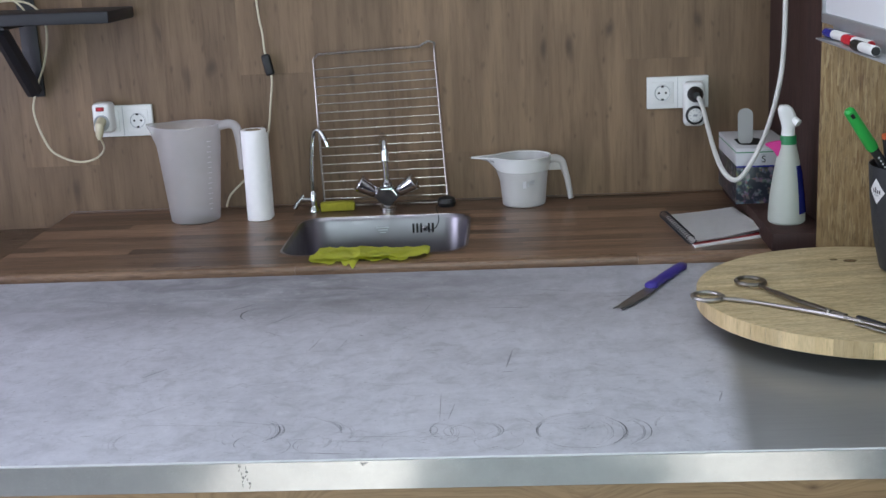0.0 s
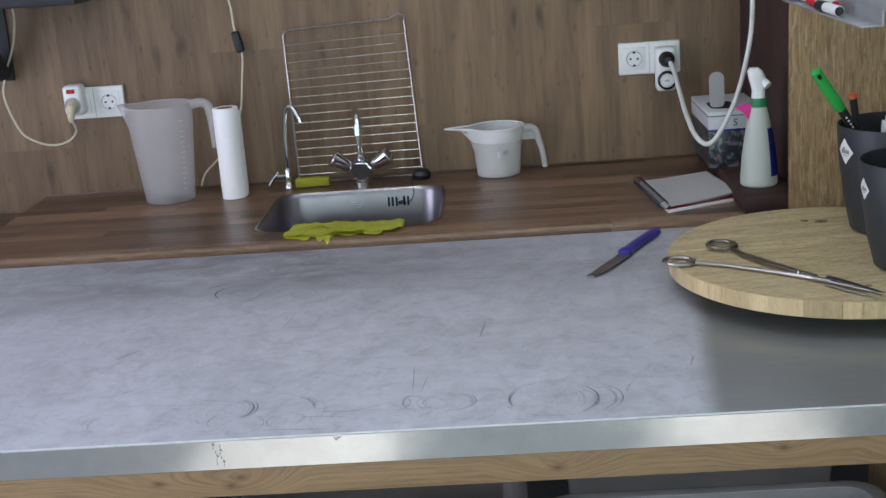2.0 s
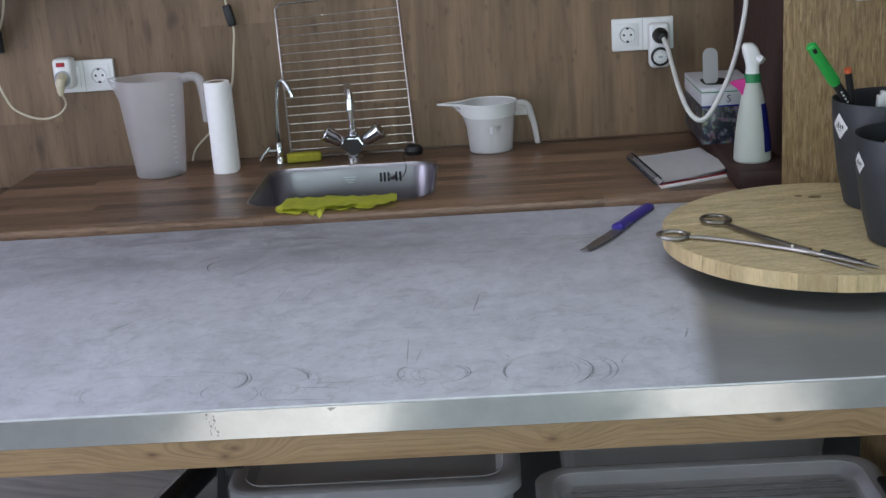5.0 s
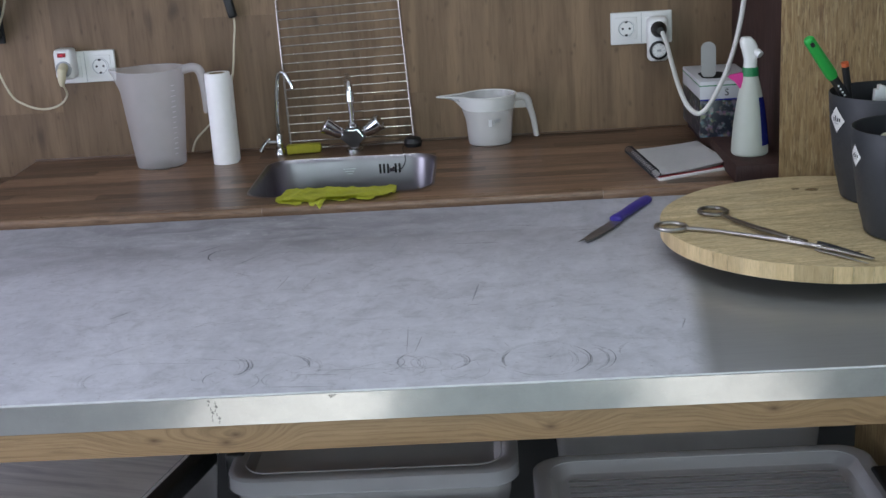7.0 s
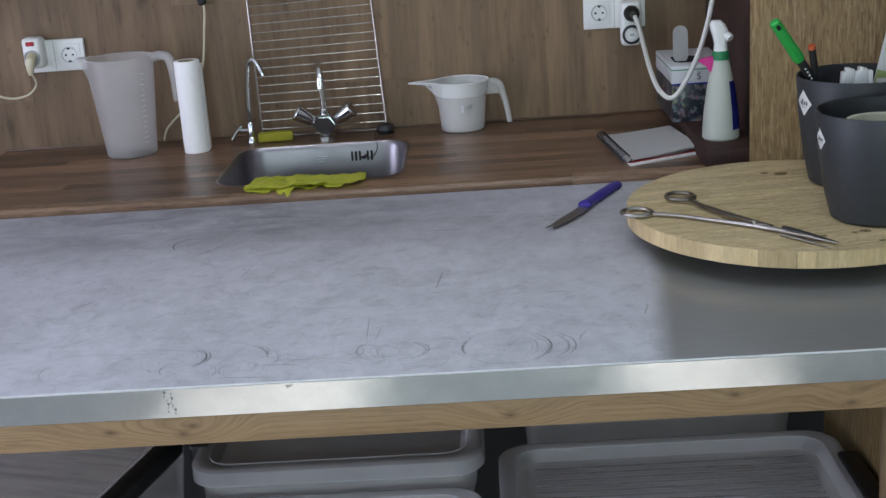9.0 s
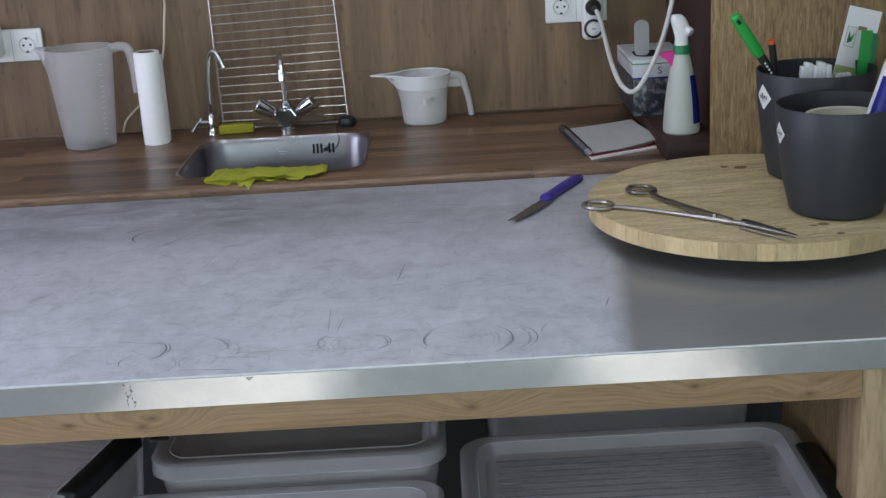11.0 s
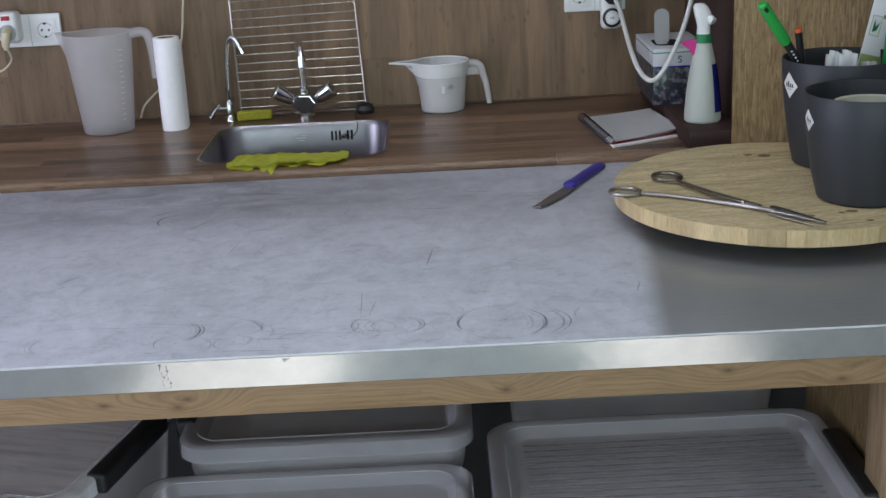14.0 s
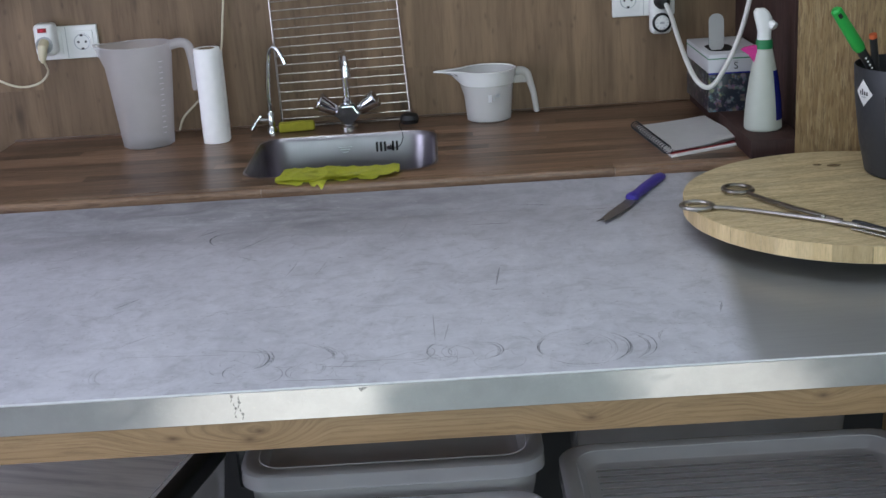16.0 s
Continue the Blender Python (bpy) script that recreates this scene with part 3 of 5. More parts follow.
while x < XR:
    L = min(rng.uniform(0.35, 0.75), XR - x)
    prof = [(0.006, -0.038), (0.001, -0.014), (0.0, -0.009)] + [(0.009 - 0.009 * math.cos(radians(a)), -0.009 + 0.009 * math.sin(radians(a))) for a in range(15, 91, 15)] + [(0.030, 0.0), (0.030, -0.038)]
    own = bmesh.new()
    ra = [own.verts.new((-L / 2 + 0.0003, a - 0.015, b)) for a, b in prof]
    rb = [own.verts.new((L / 2 - 0.0003, a - 0.015, b)) for a, b in prof]
    for q in range(len(prof)):
        own.faces.new((ra[q], ra[(q + 1) % len(prof)], rb[(q + 1) % len(prof)], rb[q]))
    own.faces.new(ra), own.faces.new(rb)
    st = new("nosing", mesh_of("nosing", own, M["nosing"]))
    st.location = (x + L / 2, YF + 0.015, ZW)
    st.parent = worktop
    st.matrix_parent_inverse = worktop.matrix_basis.inverted()
    x += L
    if XR - x < 0.05:
        break
thing("wall_sealing_strip", box(((XL + XR) / 2, NORTH - 0.005, ZW + 0.0022), (XR - XL, 0.006, 0.004), 0.001), M["stave"], "thin brown wooden strip along the back of the worktop", "trim", kind="structure")
thing("low_worktop", box((-1.60, 2.735, 0.845), (0.92, 0.60, 0.038), 0.004), M["nosing"], "lower wooden worktop beside the counter", "worktop", kind="structure")

base = empty("base_cabinet", (-0.3, 2.75, 0.0), "dark base cabinet under the wooden worktop", "cabinet")
for x0, x1, y0, y1 in ((-1.13, -1.11, 2.495, 3.025), (0.47, 0.49, 2.495, 3.025), (-1.11, 0.47, 2.495, 2.512)):
    part("panel", box(((x0 + x1) / 2, (y0 + y1) / 2, 0.77), (x1 - x0, y1 - y0, 0.178)), M["dark"], base)
part("carcass", box((-0.32, 2.76, 0.34), (1.62, 0.53, 0.68)), M["dark"], base)

# dark niche side, plinth
thing("side_panel", box((0.612, 2.78, 1.25), (0.024, 0.50, 2.48), 0.001), M["dark"], "dark stained wooden side panel", "panel", kind="structure")
thing("wooden_ledge", box((0.546, 2.733, 0.9185), (0.106, 0.596, 0.037), 0.002), M["dark"], "dark stained wooden ledge beside the worktop", "ledge", kind="structure")
thing("ledge_support", box((0.546, 2.735, 0.45), (0.09, 0.59, 0.898)), M["dark"], "dark wooden support under the ledge", "panel", kind="structure")

# strand board partition
ang = -32
d = Vector((math.cos(radians(ang)), math.sin(radians(ang)), 0))
start = Vector((0.577, 2.433, 0))
cen = start + d * 0.40 + Vector((-d.y, d.x, 0)) * 0.011
thing("partition_wall", box((cen.x, cen.y, (ZS + 2.499) / 2), (0.80, 0.020, 2.499 - ZS), 0.001, rz(ang)), M["osb"], "yellowish pressed strand board partition", "wall", kind="structure")

# ---- steel work table ----
YT = 1.525
table = empty("work_table", (-0.2, 2.0, 0.0), "worn stainless steel topped work table with oak boards", "table")
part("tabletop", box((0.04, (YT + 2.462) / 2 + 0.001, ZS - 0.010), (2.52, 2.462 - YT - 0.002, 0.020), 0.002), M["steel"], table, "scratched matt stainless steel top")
lip = bmesh.new()
prof = [(-0.190, -0.0006), (-0.130, 0.0008), (-0.080, 0.0026), (-0.030, 0.0052), (-0.001, 0.0068), (-0.0006, -0.0006)]
ends = [[lip.verts.new((x, YF + a, ZS + z)) for a, z in prof] for x in (XL, XR)]
for q in range(len(prof)):
    lip.faces.new((ends[0][q], ends[0][(q + 1) % len(prof)], ends[1][(q + 1) % len(prof)], ends[1][q]))
lip.faces.new(ends[0]), lip.faces.new(ends[1])
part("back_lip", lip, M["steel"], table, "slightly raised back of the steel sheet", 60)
bm = box((0.04, YT + 0.004, ZS - 0.0225), (2.52, 0.010, 0.043), 0.0012, segs=1)
part("front_edge", bm, M["steel_front"], table, "brushed bright folded steel edge", 0)
part("folded_rim", box((0.04, YT + 0.0008, ZS - 0.0006), (2.52, 0.0026, 0.0024), 0.0008, segs=2), M["rim"], table, "pale fold along the front, coloured as its highlight", 0)
part("apron", box((-0.306, YT + 0.020, 0.810), (1.792, 0.022, 0.044), 0.001), M["oak"], table, "oak apron board with knots")
part("substrate", box((0.04, 1.99, 0.846), (2.50, 0.90, 0.026)), M["oak"], table)
part("front_post", box((0.648, YT + 0.055, 0.416), (0.115, 0.09, 0.832), 0.002), M["oak_up"], table, "oak front post")
part("side_board", box((0.622, 1.80, 0.416), (0.018, 0.38, 0.832)), M["osb"], table, "strand board side")
part("front_post", box((-1.145, YT + 0.055, 0.416), (0.115, 0.09, 0.832), 0.002), M["oak_up"], table)
# Unseen board, black to stand in for the shade behind the boxes.
part("back_board", box((0.04, 2.44, 0.43), (2.44, 0.018, 0.80)), M["black"], table, "unseen backing board, coloured black for the dark under the table")


def scuff(pts, width, bm=None):
    """A flat mark on the steel along points."""
    own = bmesh.new()
    pts = [Vector(p) for p in pts]
    rows = []
    n = len(pts)
    for i, p in enumerate(pts):
        d_ = (pts[min(i + 1, n - 1)] - pts[max(i - 1, 0)]).normalized()
        w = width * (0.25 + 0.75 * math.sin(math.pi * i / (n - 1)))
        s_ = Vector((-d_.y, d_.x, 0)) * w / 2
        rows.append((own.verts.new(p + s_), own.verts.new(p - s_)))
    for a_, b_ in zip(rows, rows[1:]):
        own.faces.new((a_[0], b_[0], b_[1], a_[1]))
    return joined(own, bm)


M["scuff"] = milky("scuffed_steel", (0.15, 0.145, 0.155), 0.6, 0.66, 0.3)
M["scuff_faint"] = milky("faint_scuff", (0.19, 0.185, 0.20), 0.6, 0.80, 0.3)
ZM = ZS + 0.0007
RINGS = [(0.104, 1.602, 0.055, -62, 62, 0), (0.068, 1.600, 0.057, -62, 58, 0), (0.056, 1.600, 0.056, -55, 62, 1), (0.056, 1.607, 0.053, 138, 215, 0), (0.064, 1.604, 0.060, 40, 170, 1), (0.064, 1.602, 0.060, 210, 320, 1), (-0.074, 1.612, 0.031, -78, 100, 0), (-0.094, 1.615, 0.024, 60, 310, 1), (-0.107, 1.618, 0.036, 100, 255, 1), (-0.140, 1.606, 0.034, -70, 120, 1), (-0.322, 1.615, 0.056, -8, 78, 0), (-0.300, 1.612, 0.050, -40, 60, 1), (-0.397, 1.624, 0.046, -62, 62, 0), (-0.410, 1.622, 0.050, -50, 68, 1), (-0.388, 1.628, 0.038, -70, 50, 1), (-0.382, 1.586, 0.026, 95, 235, 1), (-0.305, 1.585, 0.030, -60, 40, 1), (-0.545, 1.600, 0.040, 130, 230, 1), (-0.485, 2.190, 0.046, 105, 238, 0), (-0.47, 2.185, 0.052, 100, 170, 1), (0.215, 1.615, 0.045, 120, 200, 1)]
rr = random.Random(4)
for cx, cy, r, a0, a1, faint in RINGS:
    stain = bmesh.new()
    for q in range(4 - faint):
        f0, f1 = rr.uniform(0.0, 0.16), rr.uniform(0.80, 1.0)
        rq, sx_, sy_ = r * rr.uniform(0.92, 1.04), rr.uniform(-0.005, 0.005), rr.uniform(-0.003, 0.003)
        angles = [radians(a0 + (a1 - a0) * (f0 + (f1 - f0) * k / 18)) for k in range(19)]
        arc = [(cx + sx_ + rq * math.cos(g), cy + sy_ + rq * math.sin(g) + 0.003 * noise.noise((k * 0.35, cx * 9 + q, cy)), ZM + 0.0001 * q) for k, g in enumerate(angles)]
        scuff(arc, (0.0022 if q == 0 else 0.0012) * (0.8 if faint else 1.0), stain)
    part("ring_stain", stain, M["scuff_faint" if faint else "scuff"], table, "faint curved scuff mark", 0)
rs = random.Random(21)
dark_bm, faint_bm = bmesh.new(), bmesh.new()
for k in range(30):
    x, y = rs.uniform(-1.15, -0.15), rs.uniform(1.85, 2.40)
    a, L = 1.0 + rs.uniform(-0.35, 0.35), rs.uniform(0.02, 0.09)
    line = [(x + L * t * math.cos(a + 0.08 * t), y + L * t * math.sin(a + 0.08 * t), ZM - 0.0003) for t in [q / 8 for q in range(9)]]
    scuff(line, rs.uniform(0.001, 0.003), faint_bm)
for k in range(44):
    cx, cy, r, a0 = rs.choice((-0.13, -0.09, -0.36, -0.25, 0.03)) + rs.uniform(-0.07, 0.07), rs.uniform(1.56, 1.63), rs.uniform(0.010, 0.034), rs.uniform(0, 360)
    sw_ = rs.uniform(50, 140)
    line = [(cx + r * math.cos(radians(a0 + sw_ * q / 12)), cy + r * math.sin(radians(a0 + sw_ * q / 12)), ZM - 0.0004) for q in range(13)]
    scuff(line, rs.uniform(0.0008, 0.0018), faint_bm if k % 5 else dark_bm)
for k in range(150):
    x, y = rs.uniform(-1.2, 0.27), rs.uniform(1.55, 2.42)
    a = rs.choice((0.1, 0.7, 0.9, 2.2, 1.5)) + rs.uniform(-0.35, 0.35)
    L, bend = rs.uniform(0.012, 0.10) * rs.random() ** 2 + 0.006, rs.uniform(-0.15, 0.15)
    line = [(x + L * t * math.cos(a + bend * t), y + L * t * math.sin(a + bend * t), ZM - 0.0002) for t in [q / 8 for q in range(9)]]
    scuff(line, rs.uniform(0.0006, 0.0016), faint_bm if rs.random() < 0.8 else dark_bm)
for x, y, a, L, w in ((-0.130, 1.655, 1.6, 0.10, 0.0016), (-0.118, 1.655, 1.45, 0.06, 0.0014), (-0.036, 1.865, 1.45, 0.085, 0.0030), (-0.280, 1.588, -0.12, 0.060, 0.0022), (-0.044, 1.606, 0.3, 0.014, 0.0020), (-0.205, 1.600, 0.45, 0.05, 0.0012), (-0.17, 1.590, 0.1, 0.07, 0.0012), (-0.440, 1.668, -0.25, 0.075, 0.0014), (-0.62, 1.830, 0.85, 0.030, 0.0018), (-0.575, 1.700, 0.8, 0.05, 0.0016), (-0.463, 2.085, -0.7, 0.05, 0.0016), (-0.045, 1.845, 0.1, 0.02, 0.003), (-0.07, 2.19, -0.05, 0.09, 0.0035), (-0.29, 2.05, -0.6, 0.008, 0.004), (0.145, 2.24, 0.05, 0.06, 0.003), (-0.33, 1.55, -0.1, 0.10, 0.002), (0.27, 1.70, 1.3, 0.04, 0.003), (-0.62, 1.86, 0.9, 0.05, 0.003), (-0.46, 2.13, 1.0, 0.07, 0.003), (-0.50, 1.80, 0.19, 0.235, 0.0009), (-0.563, 1.66, -0.08, 0.17, 0.0011), (-0.20, 2.30, 0.1, 0.12, 0.0012), (0.02, 2.30, -0.2, 0.07, 0.003), (-0.55, 2.22, 0.8, 0.05, 0.004), (-0.26, 1.60, -0.03, 0.10, 0.0016)):
    line = [(x + L * t * math.cos(a), y + L * t * math.sin(a), ZM + 0.0001) for t in [q / 8 for q in range(9)]]
    scuff(line, w, dark_bm)
tagged(part("scratching", dark_bm, M["scuff"], table, "short dark scratches", 0), kind="stuff")
tagged(part("scratching", faint_bm, M["scuff_faint"], table, "fine pale scratches", 0), kind="stuff")
part("dent", slab([(-0.229, -0.0005), (-0.2175, 0.0), (-0.226, -0.0055)], -0.0004, 0.0004, m=Matrix.Translation((0, YT - 0.0012, ZS - 0.004)) @ Matrix.Rotation(radians(90), 4, "X")), M["scuff"], table, "small dark dent", 0)
for k in range(12):
    part("nick", box((-0.391 + 0.007 * (k % 2) + 0.0016 * math.sin(2.3 * k) + 0.0004 * k, YT - 0.0012, ZS - 0.006 - 0.0028 * k), (0.0011 + 0.0016 * (k % 3 == 0), 0.0006, 0.0040), 0, Matrix.Rotation(radians(22 * (k % 3) - 22), 4, "Y")), M["scuff"], table)

# Fixture for the added overhead lamp; out of view, its form assumed.
lamp = empty("ceiling_lamp", (-0.15, 1.75, 2.5), "slim white ceiling batten lamp, unseen, added for light from above", "lamp")
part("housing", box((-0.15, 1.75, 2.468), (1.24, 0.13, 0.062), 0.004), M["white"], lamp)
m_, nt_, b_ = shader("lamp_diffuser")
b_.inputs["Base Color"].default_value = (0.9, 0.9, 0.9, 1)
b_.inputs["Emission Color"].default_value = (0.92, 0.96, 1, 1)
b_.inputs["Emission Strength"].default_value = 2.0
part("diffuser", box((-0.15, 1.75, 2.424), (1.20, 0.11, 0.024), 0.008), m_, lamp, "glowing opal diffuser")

# ---- sink and taps ----
scx, scy, shx, shy = (SX0 + SX1) / 2, (SY0 + SY1) / 2, (SX1 - SX0) / 2, (SY1 - SY0) / 2
sink = empty("sink", (scx, scy, ZW), "square stainless steel inset sink in the worktop", "sink")
lp = lambda inset, z, r: at_height(rounded(scx, scy, shx - inset, shy - inset, r), z)
part("bowl", loft([lp(-0.001, ZW + 0.0004, 0.062), lp(0.001, ZW + 0.0015, 0.06), lp(0.004, ZW + 0.0015, 0.058), lp(0.007, ZW - 0.003, 0.057), lp(0.0095, ZW - 0.010, 0.056), lp(0.0185, ZW - 0.150, 0.050), lp(0.020, ZW - 0.168, 0.050), lp(0.026, ZW - 0.182, 0.050), lp(0.036, ZW - 0.190, 0.05), lp(0.07, ZW - 0.196, 0.05)], False, True), M["sink"], sink)
part("drain", spin(scx, scy, [(0.0, ZW - 0.1945), (0.034, ZW - 0.1945), (0.042, ZW - 0.193), (0.044, ZW - 0.1955)], 28), M["chrome"], sink)
for k in (0, 1, 2, 4, 5):
    x = -0.257 + 0.0092 * k
    part("overflow_slot", box((x, SY1 - 0.0125, ZW - 0.030), (0.0046, 0.006, 0.022), 0.001), M["shadowgap"], sink)
part("chain_rosette", spin(0, 0, [(0, 0.006), (0.004, 0.006), (0.007, 0.003), (0.007, -0.002)], 16, m=Matrix.Translation((-0.2295, SY1 - 0.0155, ZW - 0.031)) @ Matrix.Rotation(radians(90), 4, "X")), M["chrome"], sink, "small chrome chain rosette")
for k, w in enumerate((0.030, 0.022, 0.014)):
    part("stamp", box((-0.330, SY1 - 0.0125, ZW - 0.026 - 0.006 * k), (w, 0.003, 0.0016)), M["grey"], sink)

for sx, sy, a0 in ((1, 1, 0), (-1, 1, 90), (-1, -1, 180), (1, -1, 270)):
    arc = [(scx + sx * (shx - 0.062) + 0.0625 * math.cos(radians(a0 + 15 * k)), scy + sy * (shy - 0.062) + 0.0625 * math.sin(radians(a0 + 15 * k))) for k in range(7)]
    out = [(scx + sx * (shx + 0.002), scy + sy * (shy + 0.002))]
    part("corner_infill", slab(arc + out, ZW - 0.036, ZW - 0.0002), M["stave"], worktop)

# mixer tap
tx, ty = -0.322, 2.952
tap = empty("mixer_tap", (tx, ty, ZW), "chrome two-handle mixer tap behind the sink", "tap")
part("base", spin(tx, ty, [(0.0, ZW), (0.021, ZW), (0.021, ZW + 0.006), (0.015, ZW + 0.010), (0.015, ZW + 0.016)], 24), M["chrome"], tap)
oct_ = [(-0.031, 0.026), (-0.004, 0.0), (0.004, 0.0), (0.031, 0.027), (0.016, 0.050), (-0.016, 0.050)]
own = slab([(a, b) for a, b in oct_], -0.020, 0.020, 0.006, m=Matrix.Translation((tx, ty - 0.004, ZW + 0.010)) @ Matrix.Rotation(radians(90), 4, "X"))
part("body", own, M["chrome"], tap)
for s in (-1, 1):
    p0 = Vector((tx + s * 0.019, ty - 0.006, ZW + 0.040))
    dd = Vector((s * 0.80, -0.12, 0.52)).normalized()
    hb = tube([p0, p0 + dd * 0.008, p0 + dd * 0.012, p0 + dd * 0.032, p0 + dd * 0.056, p0 + dd * 0.0585], [0.010, 0.011, 0.014, 0.0175, 0.0220, 0.0200], 10)
    part("handle", hb, M["chrome"], tap, "tapered chrome turning handle", 45)
sp = smooth_path([(tx, ty, ZW + 0.05), (tx - 0.001, ty, ZW + 0.10), (tx - 0.004, ty - 0.004, ZW + 0.150), (tx - 0.005, ty - 0.022, ZW + 0.180), (tx + 0.001, ty - 0.055, ZW + 0.190), (tx + 0.008, ty - 0.095, ZW + 0.182), (tx + 0.011, ty - 0.112, ZW + 0.158)], 5)
part("spout", tube(sp, 0.0075, 12), M["chrome"], tap)
part("collar", spin(tx, ty, [(0.0, ZW + 0.052), (0.012, ZW + 0.052), (0.012, ZW + 0.068), (0.009, ZW + 0.072), (0.0, ZW + 0.072)], 20), M["chrome"], tap)
e = sp[-1]
part("aerator", tube([(e.x, e.y, e.z + 0.006), (e.x, e.y - 0.004, e.z - 0.018)], 0.0098, 16), M["chrome"], tap)

# filter tap
fx, fy = -0.505, 2.962
ft = empty("filter_tap", (fx, fy, ZW), "slim chrome drinking water tap with a curved spout", "tap")
part("base", spin(fx, fy, [(0.0, ZW), (0.013, ZW), (0.012, ZW + 0.008), (0.008, ZW + 0.014), (0.009, ZW + 0.045), (0.006, ZW + 0.05), (0, ZW + 0.05)], 20), M["chrome"], ft)
part("spout", tube(smooth_path([(fx, fy, ZW + 0.045), (fx, fy, ZW + 0.10), (fx + 0.008, fy - 0.002, ZW + 0.175), (fx + 0.017, fy - 0.006, ZW + 0.198), (fx + 0.030, fy - 0.012, ZW + 0.197), (fx + 0.040, fy - 0.016, ZW + 0.180), (fx + 0.046, fy - 0.018, ZW + 0.162)], 5), 0.0048, 10), M["chrome"], ft)
lev = part("lever", tube([(fx - 0.006, fy, ZW + 0.030), (fx - 0.022, fy - 0.004, ZW + 0.030), (fx - 0.026, fy - 0.004, ZW + 0.030)], [0.005, 0.006, 0.009], 10), M["chrome"], ft)
part("knob", tube([(fx - 0.022, fy - 0.004, ZW + 0.040), (fx - 0.036, fy - 0.008, ZW + 0.026), (fx - 0.046, fy - 0.010, ZW + 0.010)], [0.005, 0.0045, 0.006], 10), M["chrome"], ft)

# ---- oven rack leaning on the wall ----
rack = empty("oven_rack", (-0.33, 2.985, ZW), "chromed wire oven rack leaning against the wall", "rack")
TL, TR, BR, BL = Vector((-0.491, 3.020, 1.273)), Vector((-0.198, 3.020, 1.284)), Vector((-0.178, 2.982, 0.908)), Vector((-0.482, 2.985, 0.906))
fr = [TL.lerp(TR, 0.04), TL.lerp(TR, 0.88), TL.lerp(TR, 0.92) + Vector((0, -0.004, 0.007)), TL.lerp(TR, 0.96) + Vector((0, -0.006, 0.012)), TR + Vector((0.002, -0.003, 0.006)), TR.lerp(BR, 0.03), TR.lerp(BR, 0.98), BR.lerp(BL, 0.02), BL.lerp(BR, 0.02), BL.lerp(TL, 0.02), BL.lerp(TL, 0.97)]
part("frame", tube(fr, 0.0026, 8, closed=True), M["wire"], rack)
for k in range(16):
    u = 0.095 + 0.853 * k / 15
    a, b = TL.lerp(BL, u), TR.lerp(BR, u)
    part("wire", tube([a + Vector((0, -0.004, 0)), b + Vector((0, -0.004, 0))], 0.0015, 6), M["wire"], rack)
plug = empty("sink_plug", (-0.181, 2.985, ZW), "black rubber sink plug on a thin chain", "plug")
part("stopper", spin(-0.181, 2.972, [(0.0, ZW), (0.020, ZW), (0.023, ZW + 0.010), (0.019, ZW + 0.020), (0.008, ZW + 0.024), (0, ZW + 0.024)], 24), M["black"], plug)
part("chain", tube(smooth_path([(-0.196, 2.966, ZW + 0.012), (-0.205, 2.935, ZW + 0.004), (-0.200, 2.890, ZW + 0.004), (-0.196, 2.872, ZW - 0.012), (-0.206, 2.864, ZW - 0.030), (-0.228, 2.862, ZW - 0.034)], 5), 0.0011, 6), M["iron"], plug, "thin bead chain")
bm = box((0, 0, 0), (0.084, 0.030, 0.022), 0.005, segs=3)
bmesh.ops.subdivide_edges(bm, edges=bm.edges[:], cuts=2, use_grid_fill=True)
for v in bm.verts:
    v.co += 0.0016 * Vector(noise.noise_vector(v.co * 60))
bmesh.ops.transform(bm, matrix=Matrix.Translation((-0.446, 2.958, ZW + 0.012)) @ rz(6), verts=bm.verts)
thing("sponge", bm, M["sponge"], "worn olive yellow kitchen sponge beside the tap", "sponge")


